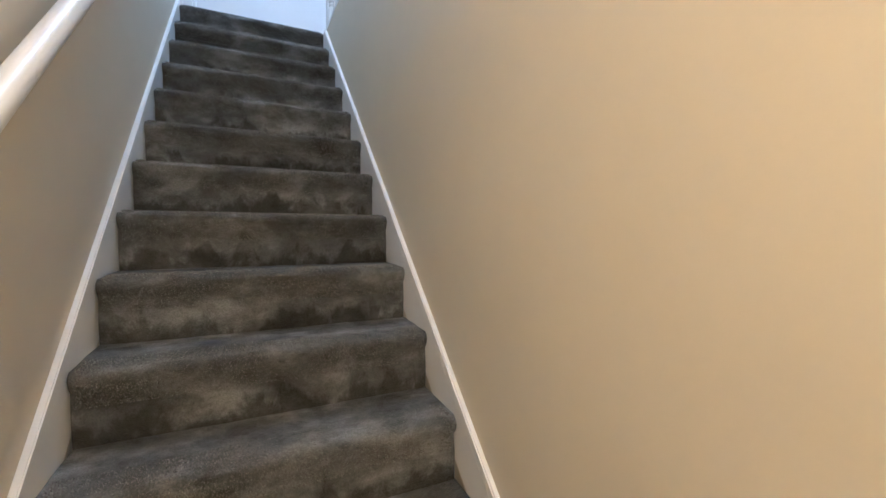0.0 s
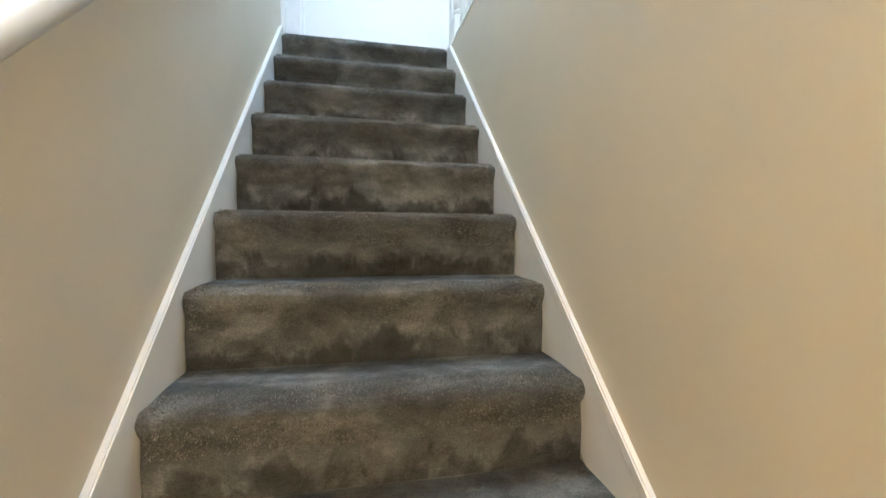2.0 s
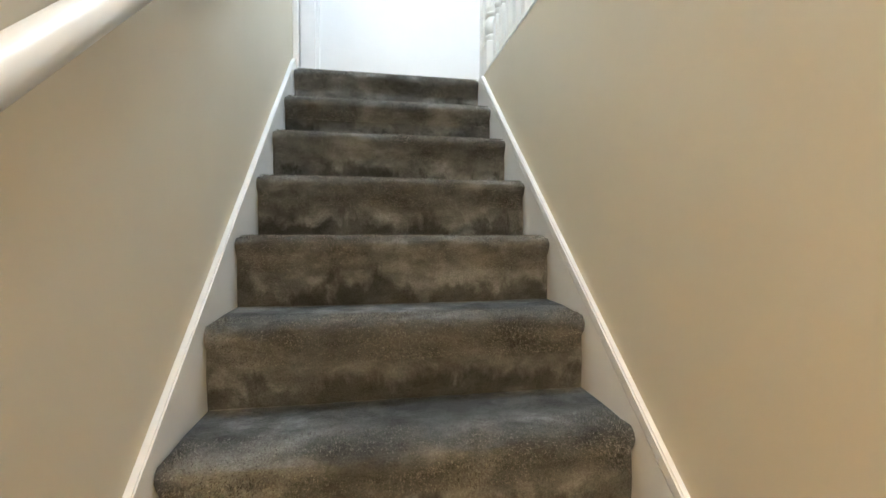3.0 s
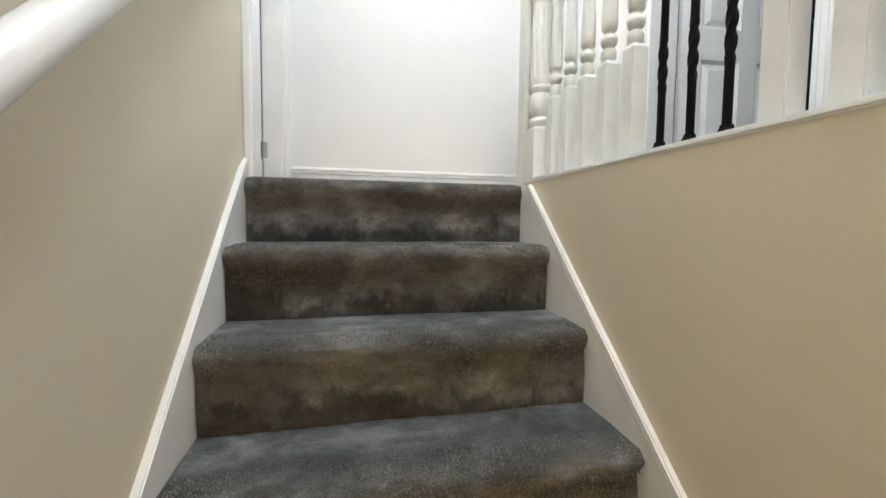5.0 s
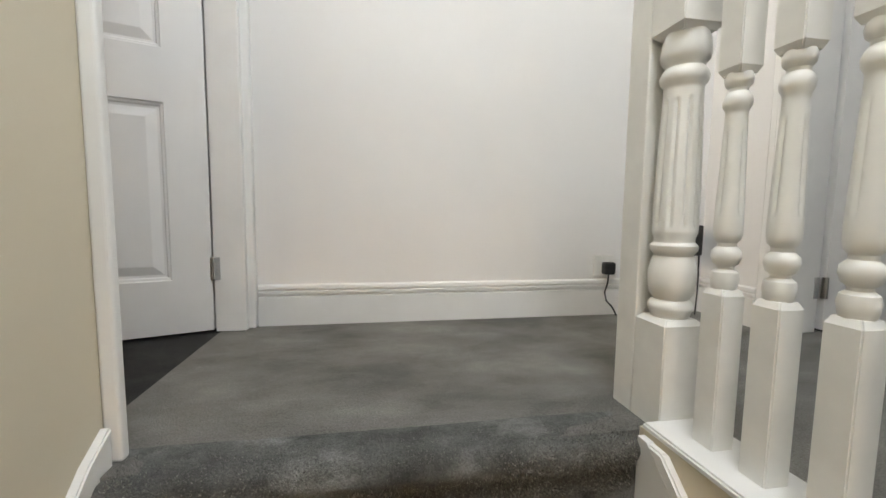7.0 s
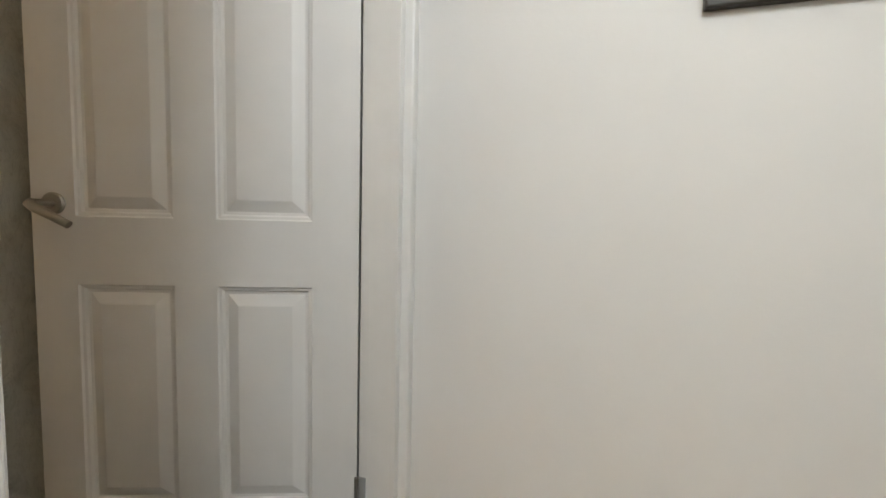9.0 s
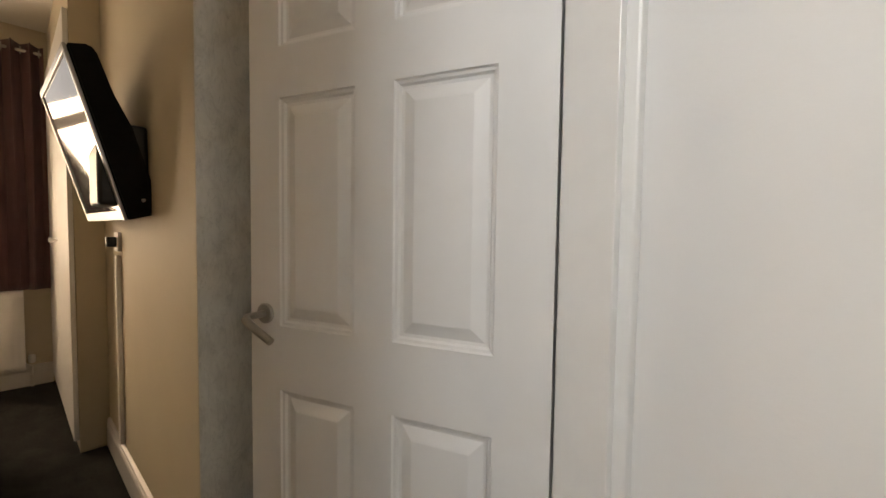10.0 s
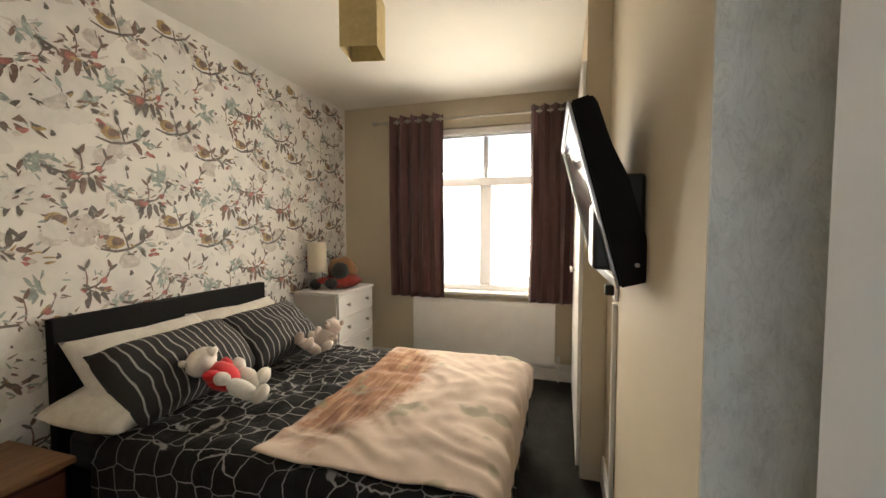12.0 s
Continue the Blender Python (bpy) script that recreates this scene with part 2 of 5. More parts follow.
# ---- floors and ceilings ----
structure("floor_hall", boxed(-0.2, 1.75, BACK, FOOT + 0.05, HALL - 0.2, HALL), STAIR, "grey cut-pile carpet on the lower hall floor", "floor")
bm = bmesh.new()
box(bm, -0.098, 2.02, 0.03, END + 0.01, -0.22, 0.0)
box(bm, 1.035, 2.02, BACK, 0.03, -0.22, 0.0)
structure("floor_landing", bm, LANDCARP, "grey cut-pile carpet on the upper landing", "floor")
structure("floor_bedroom", boxed(BED_W - 0.1, -0.098, BED_S - 0.1, END + 0.1, -0.22, -0.004), DARKCARP, "dark grey carpet on the bedroom floor", "floor")
structure("floor_room", boxed(2.02, 4.6, -2.6, 1.8, -0.22, -0.003), DARKCARP, "dark carpet in the room behind the landing door", "floor")
structure("ceiling", boxed(BED_W - 0.3, 4.7, BACK - 0.1, 2.0, TOP, TOP + 0.12), CEIL, "off-white painted ceiling", "ceiling")
structure("ceiling_hall", boxed(-0.03, 0.99, BACK, FOOT - 0.12, -0.3, -0.22), CEIL, "white painted ceiling of the lower hall", "ceiling")

# ---- walls ----
DOOR_A, DOOR_B = 0.100, 0.815
bm = bmesh.new()
box(bm, -0.15, WALL_L, BACK, DOOR_A - 0.03, HALL, TOP)
box(bm, -0.15, WALL_L, DOOR_A - 0.03, DOOR_B + 0.03, 2.02, TOP)
box(bm, -0.112, WALL_L, DOOR_B + 0.03, END, -0.2, TOP)
structure("wall_west", bm, BEIGE, "magnolia painted wall beside the stairs")
structure("wall_north", boxed(-0.15, 4.6, END, END + 0.12, -0.2, TOP), WHITE_WALL, "white painted wall at the end of the landing")
bm = bmesh.new()
wr = [(right_edge(0.03) + 0.018, 0.03), (right_edge(FOOT) + 0.018, FOOT), (right_edge(BACK) + 0.018, BACK)]
for (xa, ya), (xb, yb) in zip(wr, wr[1:]):
    top = 0.0075
    prism(bm, [(xa, ya), (xb, yb), (xb + 0.1, yb), (xa + 0.1, ya)], HALL, top, "z")
structure("wall_stair_side", bm, BEIGE, "magnolia painted wall below the landing balustrade")
D2A, D2B = -0.250, 0.525
bm = bmesh.new()
box(bm, EAST, EAST + 0.16, D2B + 0.03, END, -0.2, TOP)
box(bm, EAST, EAST + 0.16, D2A - 0.03, D2B + 0.03, 2.02, TOP)
box(bm, EAST, EAST + 0.16, BACK, D2A - 0.03, -0.2, TOP)
structure("wall_east", bm, WHITE_WALL, "white painted wall of the landing")
structure("wall_south", boxed(-0.15, 1.98, BACK - 0.12, BACK, HALL, TOP), BEIGE, "magnolia wall at the foot of the hall")
structure("wall_over_hall", boxed(WALL_L, 1.0, FOOT - 0.12, FOOT - 0.0, -0.3, TOP), WHITE_WALL, "white wall above the hall ceiling")
bm = bmesh.new()
box(bm, 4.5, 4.6, -2.6, END, -0.2, TOP)
box(bm, 1.98, 4.5, -2.7, -2.6, -0.2, TOP)
structure("wall_room", bm, GREY_WALL, "dark grey-blue wall of the room behind the door")
structure("wall_room_north", boxed(1.99, 4.5, END - 0.02, END - 0.002, -0.01, TOP), GREY_WALL, "dark grey-blue wall of the room behind the door")

# ---- staircase ----
stairs = thing("staircase", "straight staircase with worn grey carpet and white painted strings", "staircase", (0, 0, 0))


def step_carpet(k):
    """One carpeted step: riser, rolled nosing and tread, softly uneven."""
    y0, z0 = -GOING * k, -RISE * k
    prof = [(0.016, -RISE - 0.012), (0.013, -0.12), (0.008, -0.062), (-0.004, -0.046), (-0.010, -0.030), (-0.008, -0.014), (0.001, -0.004), (0.016, 0.0), (0.06, 0.0005)]
    run = GOING + 0.03
    if k:
        prof += [(0.12, -0.001), (run, 0.0)]
    else:
        prof += [(0.1, 0.004)]
    under = [(prof[-1][0], -0.03), (0.05, -0.04), (0.045, -RISE - 0.012)]
    cols = 30
    bm = bmesh.new()
    rows = []
    xr = right_edge(y0)
    for i in range(cols + 1):
        u = i / cols
        x = u * xr
        soft = 0.010 * (max(0, 1 - u * 18) + max(0, 1 - (1 - u) * 18))
        ring = []
        for j, (dy, dz) in enumerate(prof + under):
            w = 0.006 * noise.noise(Vector((x * 5, k * 3.1, j * 0.35))) + 0.002 * noise.noise(Vector((x * 22, k * 3.1, j)))
            edge = 1.0 if 2 <= j <= 8 else 0.0
            yy = dy + (soft * edge if j < 7 else 0) + (w if j < 9 else 0)
            zz = dz + (w * 0.6 if 5 <= j <= 10 else 0) - (soft * 0.6 * edge if j >= 5 else 0)
            ring.append(bm.verts.new((x, y0 + yy, z0 + zz)))
        rows.append(ring)
    n = len(rows[0])
    for a, b in zip(rows, rows[1:]):
        for j in range(n):
            q = (j + 1) % n
            bm.faces.new((a[j], b[j], b[q], a[q]))
    bm.faces.new(rows[0])
    bm.faces.new(list(reversed(rows[-1])))
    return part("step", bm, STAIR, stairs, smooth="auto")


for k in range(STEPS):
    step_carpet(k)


def string_board(name, x0, x1, skew, hi=0.075, head=0.06, up=0.02):
    """Sloping string with a rounded cap and a square-cut head."""
    lo = FOOT - 0.12
    slope = RISE / GOING

    def top(y):
        return y * slope + up
    out = [(lo, HALL), (lo, top(lo) + 0.02), (hi - 0.05, top(hi - 0.05)), (hi, head), (hi, -0.3)]
    bm = bmesh.new()
    vs = prism(bm, out, x0, x1, "x")
    for v in vs:
        v.co.x += skew(v.co.y)
    board = part(name, bm, GLOSS, stairs)
    bm = bmesh.new()
    xa, xb = x0 - 0.001, x1 + 0.002
    pts = [(lo, top(lo) + 0.02), (hi - 0.05, top(hi - 0.05)), (hi + 0.002, head + 0.002), (hi + 0.002, head + 0.014), (hi - 0.052, top(hi - 0.05) + 0.012), (lo, top(lo) + 0.055)]
    vs = prism(bm, pts, xa, xb, "x")
    for v in vs:
        v.co.x += skew(v.co.y)
    bmesh.ops.bevel(bm, geom=[e for e in bm.edges], offset=0.003, segments=2, affect="EDGES")
    part("cap", bm, GLOSS, board)


string_board("string", WALL_L, -0.001, lambda y: 0.0, 0.06, 0.052, 0.012)

def outer_string():
    """Right-hand string: a plain sloping board with a broad bead, running up under the ledge."""
    lo, sl = FOOT - 0.12, RISE / GOING
    low = lo * sl + 0.03
    for name, pts, x0, x1, host in (("string", [(lo, HALL), (lo, low), (-0.012, -0.0005), (0.012, -0.0005), (0.012, -0.3)], 0.906, 0.9205, stairs),
                                    ("cap", [(lo, low), (-0.012, -0.001), (-0.05, -0.001), (lo, low + 0.038)], 0.9045, 0.9225, None)):
        bm = bmesh.new()
        for v in prism(bm, pts, x0, x1, "x"):
            v.co.x -= 0.014 * v.co.y
        if host is None:
            bmesh.ops.bevel(bm, geom=list(bm.edges), offset=0.004, segments=3, affect="EDGES")
            host = board
        board = part(name, bm, GLOSS, host)


outer_string()

# ---- wall handrail ----
rail = thing("handrail", "round white painted handrail on wall brackets", "handrail", (0, 0, 0))
SL = RISE / GOING


def rail_z(y):
    return y * SL + 0.847


bm = bmesh.new()
ys = [-2.95 + i * (2.95 - 0.24) / 40 for i in range(41)]
tube(bm, [(0.035, y, rail_z(y)) for y in ys], [0.018] + [0.0235] * 39 + [0.018], 18)
part("bar", bm, GLOSS, rail, smooth="auto")
for y in (-2.75, -1.02, -0.29):
    bm = bmesh.new()
    z = rail_z(y)
    tube(bm, [(0.035, y, z - 0.02), (0.035, y, z - 0.105), (0.033, y, z - 0.118), (0.027, y, z - 0.127), (0.016, y, z - 0.13), (WALL_L + 0.004, y, z - 0.13)], [0.006, 0.006, 0.0072, 0.0078, 0.0066, 0.006], 10)
    lathe(bm, [(0.019, 0), (0.019, 0.003), (0.014, 0.005)], 16, pose(WALL_L, y, z - 0.13, 0, 90, 0))
    part("bracket", bm, GLOSS, rail, smooth="auto")

# ---- balustrade ----
BX = 0.990
bm = bmesh.new()
prism(bm, [(right_edge(0.03) + 0.0145, 0.02), (right_edge(-2.7) + 0.0145, -2.7), (1.05, -2.7), (1.05, 0.02)], 0.008, 0.022, "z")
bmesh.ops.bevel(bm, geom=list(bm.edges), offset=0.004, segments=2, affect="EDGES")
tagged(part("ledge", bm, GLOSS), "white painted ledge under the balusters", "ledge", "", "structure")


def turned(profile, seg=20, flutes=0, span=(0, 0), depth=0.0, width=6):
    """Lathe work; flutes are narrow gouged grooves with short rounded ends."""
    bm = bmesh.new()
    if flutes:
        fine = []
        for (ra, za), (rb, zb) in zip(profile, profile[1:]):
            n = max(1, int((zb - za) / 0.004)) if span[0] - 0.02 < za < span[1] + 0.02 else 1
            fine += [(ra + (rb - ra) * k / n, za + (zb - za) * k / n) for k in range(n)]
        profile = fine + [profile[-1]]
    vs = lathe(bm, profile, seg)
    if flutes:
        for v in vs:
            if span[0] < v.co.z < span[1]:
                a = math.atan2(v.co.y, v.co.x)
                end = min(1.0, (v.co.z - span[0]) / 0.010, (span[1] - v.co.z) / 0.010)
                s = 1 - depth * math.sqrt(max(0, end)) * max(0, math.cos(a * flutes)) ** width
                v.co.x *= s
                v.co.y *= s
    return bm


def square_block(w, z0, z1, tip):
    """Square post block whose ends are cut to a shallow point."""
    bm = bmesh.new()
    h = w / 2
    box(bm, -h, h, -h, h, z0, z1)
    es = [e for e in bm.edges if abs((e.verts[0].co - e.verts[1].co).z) > 1e-4]
    bmesh.ops.bevel(bm, geom=es, offset=0.002, segments=2, affect="EDGES")
    zt = z1 if tip > 0 else z0
    top = [f for f in bm.faces if abs(f.calc_center_median().z - zt) < 1e-4]
    bmesh.ops.inset_region(bm, faces=top, thickness=w * 0.16, depth=0)
    for f in top:
        for v in f.verts:
            v.co.z += (0.010 if tip > 0 else -0.010)
    return bm


def white_baluster():
    b = thing("baluster", "cream-white painted turned wooden baluster with square ends", "baluster", (BX, 0, 0.022), 0, "balusters of the landing")
    part("lower_block", square_block(0.043, 0.0, 0.262, 1), BALU, b)
    part("upper_block", square_block(0.043, 0.625, 0.86, -1), BALU, b)
    p = [(0.012, 0.262), (0.0165, 0.270), (0.019, 0.278), (0.0205, 0.290), (0.0185, 0.300), (0.0125, 0.305), (0.0120, 0.309), (0.0180, 0.314), (0.0215, 0.325), (0.0205, 0.335), (0.0140, 0.342),
         (0.0135, 0.348), (0.0185, 0.354), (0.0205, 0.364), (0.0205, 0.385), (0.0195, 0.42), (0.0178, 0.47), (0.0163, 0.52), (0.0152, 0.553), (0.0160, 0.560), (0.0195, 0.566), (0.0205, 0.575), (0.0175, 0.584),
         (0.0135, 0.589), (0.0135, 0.594), (0.0185, 0.600), (0.0200, 0.608), (0.0180, 0.617), (0.0130, 0.625)]
    part("spindle", turned(p, 64, 4, (0.392, 0.532), 0.13, 5), BALU, b, smooth="auto")
    return b


def iron_baluster():
    b = thing("iron_baluster", "black iron baluster with twisted collars and a flared shoe", "baluster", (BX, 0, 0.022), 0, "iron balusters of the landing")
    bm = bmesh.new()
    n = 200
    rings = []
    for i in range(n + 1):
        z = 0.86 * i / n
        on, turn = 0.0, 0.0
        for a, c in ((0.132, 0.252), (0.615, 0.735)):
            on = max(on, min(1.0, max(0.0, (z - a) / 0.012), max(0.0, (c - z) / 0.012)) if a < z < c else 0.0)
            turn += math.pi / 2 * 3 * min(1.0, max(0.0, (z - a) / (c - a)))
        ring = []
        for k in range(8):
            a = turn + math.pi / 4 * k
            rr = (0.0073 + 0.0004 * on) * (1.10 + 0.22 * on if k % 2 else 1.0 - 0.10 * on)
            ring.append(bm.verts.new((rr * math.cos(a), rr * math.sin(a), z)))
        rings.append(ring)
    for a, c in zip(rings, rings[1:]):
        for k in range(8):
            j = (k + 1) % 8
            bm.faces.new((a[k], a[j], c[j], c[k]))
    bm.faces.new(rings[-1])
    part("bar", bm, IRON, b, smooth="auto")
    bm = bmesh.new()
    lathe(bm, [(0.029, 0.0), (0.029, 0.003), (0.024, 0.006), (0.016, 0.011), (0.0125, 0.018), (0.0115, 0.024)], 8, pose(0, 0, 0, 0, 0, 22.5))
    part("shoe", bm, IRON, b, smooth="auto")
    return b


wb = white_baluster()
wb.matrix_world = pose(BX, -0.066, 0.022)
for y in (-0.158, -0.254, -0.354, -0.459, -0.812, -0.910, *[-1.01 - 0.0925 * i for i in range(17)]):
    copy_thing(wb, pose(BX + (-0.014 * y - 0.01 if y < -0.9 else 0), y, 0.022))
ib = iron_baluster()
ib.matrix_world = pose(BX, -0.553, 0.022)
for y in (-0.634, -0.717):
    copy_thing(ib, pose(BX, y, 0.022))

newel = thing("newel_post", "cream-white painted newel post with fluted turned middle", "newel post", (0.994, 0.057, 0.0))
part("lower_block", square_block(0.086, -0.19, 0.205, 1), BALU, newel)
part("upper_block", square_block(0.086, 0.757, 1.10, -1), BALU, newel)
p = [(0.030, 0.205), (0.036, 0.224), (0.040, 0.232), (0.040, 0.240), (0.036, 0.247), (0.031, 0.251), (0.0385, 0.262), (0.0425, 0.285), (0.0425, 0.305), (0.0385, 0.325), (0.034, 0.336), (0.037, 0.341), (0.0415, 0.347),
     (0.0420, 0.356), (0.036, 0.362), (0.0355, 0.370), (0.0395, 0.380), (0.0400, 0.42), (0.0385, 0.50), (0.0360, 0.58), (0.0335, 0.648), (0.034, 0.655), (0.040, 0.662), (0.042, 0.672), (0.038, 0.682), (0.033, 0.688),
     (0.034, 0.694), (0.041, 0.702), (0.043, 0.714), (0.040, 0.735), (0.034, 0.757)]
part("turning", turned(p, 120, 10, (0.392, 0.632), 0.12, 2), BALU, newel, smooth="auto")
part("cap", turned([(0.03, 1.11), (0.05, 1.115), (0.055, 1.14), (0.04, 1.18), (0.0, 1.195)], 24), BALU, newel, smooth="auto")
sq = thing("square_post", "plain square cream-white post behind the newel", "post", (0.989, 0.132, 0.0))
part("post", boxed(-0.038, 0.038, -0.031, 0.031, -0.19, 1.10, bevel=0.003), BALU, sq)
rail2 = thing("landing_rail", "cream-white moulded rail over the balusters", "handrail", (0, 0, 0))
bm = bmesh.new()
prism(bm, [(-0.03, 0.886), (0.03, 0.886), (0.033, 0.905), (0.022, 0.935), (0.0, 0.944), (-0.022, 0.935), (-0.033, 0.905)], -2.64, 0.03, "y")
for v in bm.verts:
    v.co.x += BX + (0.018 if v.co.y < -1 else 0)
part("bar", bm, BALU, rail2, smooth="auto")
end_post = copy_thing(newel, pose(1.01, -2.65, 0.0))

# ---- doors ----
COLS = [(0.112, 0.340), (0.440, 0.664)]
ROWS_D = [(0.182, 0.742), (0.905, 1.468), (1.590, 1.860)]
DW, DH = 0.762, 1.981


def panelled_door(name, label, place, turn, s, handle_z, hinge_zs, lever=1):
    """Six-panel moulded door; its face lies in the plane y = 0 and looks to +y times s."""
    d = thing(name, label, "door", place, turn, "", "structure")
    xs = [-0.001, COLS[0][0], COLS[0][1], COLS[1][0], COLS[1][1], DW]
    zs = [0.006, *[z for r in ROWS_D for z in r], DH]
    bm = bmesh.new()
    bks = -0.035 * s
    for i in range(5):
        for j in range(7):
            if i in (1, 3) and j in (1, 3, 5):
                continue
            f = [bm.verts.new((x, 0, z)) for x, z in ((xs[i], zs[j]), (xs[i + 1], zs[j]), (xs[i + 1], zs[j + 1]), (xs[i], zs[j + 1]))]
            bm.faces.new(f if s < 0 else list(reversed(f)))
    bmesh.ops.remove_doubles(bm, verts=bm.verts, dist=1e-5)
    x0, x1, z0, z1 = xs[0], xs[-1], zs[0], zs[-1]
    c = [bm.verts.new(p) for p in ((x0, bks, z0), (x1, bks, z0), (x1, bks, z1), (x0, bks, z1))]
    bm.faces.new(c)
    for a, b in (((x0, z0), (x1, z0)), ((x1, z0), (x1, z1)), ((x1, z1), (x0, z1)), ((x0, z1), (x0, z0))):
        q = [bm.verts.new(p) for p in ((a[0], -0.0006 * s, a[1]), (b[0], -0.0006 * s, b[1]), (b[0], bks, b[1]), (a[0], bks, a[1]))]
        bm.faces.new(q)
    part("leaf", bm, DOORW, d)
    for xa, xb in COLS:
        for za, zb in ROWS_D:
            bm = bmesh.new()
            rings = []
            for inset, dep in ((0, 0.0), (0.003, -0.005), (0.009, -0.0065), (0.013, -0.0125), (0.020, -0.0135), (0.046, -0.0030), (0.049, -0.0022)):
                rings.append([bm.verts.new((x, dep * s, z)) for x, z in ((xa + inset, za + inset), (xb - inset, za + inset), (xb - inset, zb - inset), (xa + inset, zb - inset))])
            for p_, q_ in zip(rings, rings[1:]):
                for i in range(4):
                    j = (i + 1) % 4
                    bm.faces.new((p_[i], p_[j], q_[j], q_[i]))
            bm.faces.new(rings[-1])
            part("panel", bm, DOORW, d)
    bm = bmesh.new()
    hx = DW - 0.052
    lathe(bm, [(0.026, 0), (0.026, 0.005), (0.023, 0.008), (0.0, 0.008)], 24, pose(hx, 0, handle_z, -90 * s, 0, 0))
    tube(bm, [(hx, 0.004 * s, handle_z), (hx, 0.035 * s, handle_z), (hx, 0.058 * s, handle_z), (hx - 0.006, 0.067 * s, handle_z - 0.003), (hx - 0.02, 0.069 * s, handle_z - 0.012),
              (hx - 0.05, 0.068 * s, handle_z - 0.028), (hx - 0.086, 0.066 * s, handle_z - 0.048)], [0.009, 0.009, 0.0095, 0.0105, 0.0105, 0.0095, 0.009], 14)
    part("handle", bm, STEEL, d, "satin nickel lever handle on a round rose", smooth="auto")
    for hz in hinge_zs:
        bm = bmesh.new()
        lathe(bm, [(0.0055, -0.038), (0.0055, 0.038)], 12, pose(-0.001, 0.003 * s, hz, 0, 0, 0))
        box(bm, -0.016, -0.004, -0.003 * s, 0.0, hz - 0.038, hz + 0.038)
        part("hinge", bm, STEEL, d, "steel butt hinge", smooth="auto")
    return d


d1 = panelled_door("door_1", "white six-panel bedroom door standing open into the room", (-0.117, 0.811, 0.002), 199.1, 1, 0.934, (0.215, 1.83))
d2 = panelled_door("door_2", "white six-panel door standing open off the landing", (EAST + 0.19, D2B - 0.003, 0.002), -5.0, -1, 0.955, (0.16, 1.83))


def lining(name, xa, xb, ya, yb):
    """Door lining of two jambs and a head."""
    bm = bmesh.new()
    box(bm, xa, xb, ya - 0.028, ya, 0, 2.0, 0.002)
    box(bm, xa, xb, yb, yb + 0.028, 0, 2.0, 0.002)
    box(bm, xa, xb, ya - 0.028, yb + 0.028, 2.001, 2.028, 0.002)
    ob = tagged(part(name, bm, GLOSS), "white painted door lining and architrave", "door frame", "", "structure")
    return ob


def architrave(x, face, ya, yb, parent, far=True, w=0.062):
    spans = [(ya - 0.022 - w, ya - 0.022)] + ([(yb + 0.022, yb + 0.022 + w)] if far else [])
    for a, b in spans:
        bm = bmesh.new()
        out = [(a, 0), (a, 0.016), (a + 0.008, 0.019), (a + w * 0.45, 0.018), (a + w * 0.55, 0.013), (b - 0.006, 0.011), (b, 0.007), (b, 0)]
        lo = [bm.verts.new((x + face * q, p_, 0.0)) for p_, q in out]
        hi = [bm.verts.new((x + face * q, p_, 2.02)) for p_, q in out]
        for i in range(len(out)):
            j = (i + 1) % len(out)
            bm.faces.new((lo[i], lo[j], hi[j], hi[i]))
        bm.faces.new(hi)
        bm.faces.new(lo)
        part("architrave", bm, GLOSS, parent)
    bm = boxed(x, x + face * 0.018, ya - 0.022 - w, yb + 0.022 + (w if far else 0), 2.022, 2.022 + w, bevel=0.004)
    part("architrave", bm, GLOSS, parent)


f1 = lining("trim_door", -0.112, WALL_L + 0.002, DOOR_A, DOOR_B)
part("architrave", boxed(WALL_L, WALL_L + 0.027, DOOR_A - 0.034, DOOR_A - 0.012, 0.0, 2.022, bevel=0.006, seg=3), GLOSS, f1)
part("architrave", boxed(WALL_L, WALL_L + 0.028, DOOR_A - 0.060, DOOR_B + 0.022, 2.024, 2.07, bevel=0.006), GLOSS, f1)
bm = boxed(WALL_L, WALL_L + 0.026, DOOR_B + 0.024, END - 0.001, 0.0, 2.03, bevel=0.005)
part("architrave", bm, GLOSS, f1)
for hz in (0.217, 1.832):
    part("hinge_plate", boxed(-0.1115, -0.092, DOOR_B - 0.0025, DOOR_B + 0.001, hz - 0.038, hz + 0.038, bevel=0.0008), HINGE, f1, "steel hinge leaf")
f2 = lining("trim_door_2", EAST - 0.002, EAST + 0.162, D2A, D2B)
architrave(EAST, -1, D2A, D2B, f2, True, 0.06)
for hz in (0.162, 1.832):
    part("hinge_plate", boxed(EAST + 0.141, EAST + 0.1605, D2B - 0.0025, D2B + 0.001, hz - 0.038, hz + 0.038, bevel=0.0008), HINGE, f2, "steel hinge leaf")

# ---- skirting ----
SK = [(0, 0), (0.016, 0), (0.016, 0.106), (0.006, 0.1075), (0.006, 0.1145), (0.0165, 0.116), (0.0165, 0.124), (0.006, 0.1255), (0.006, 0.1325), (0.0145, 0.134), (0.012, 0.144), (0.004, 0.149), (0, 0.149)]


def skirting(name, a, b, normal, base=0.0, label="white grooved skirting board"):
    bm = bmesh.new()
    lo = [bm.verts.new((a[0] + normal[0] * d, a[1] + normal[1] * d, base + z)) for d, z in SK]
    hi = [bm.verts.new((b[0] + normal[0] * d, b[1] + normal[1] * d, base + z)) for d, z in SK]
    for i in range(len(SK)):
        j = (i + 1) % len(SK)
        bm.faces.new((lo[i], lo[j], hi[j], hi[i]))
    bm.faces.new(lo)
    bm.faces.new(hi)
    return tagged(part(name, bm, GLOSS), label, "skirting board", "", "structure")


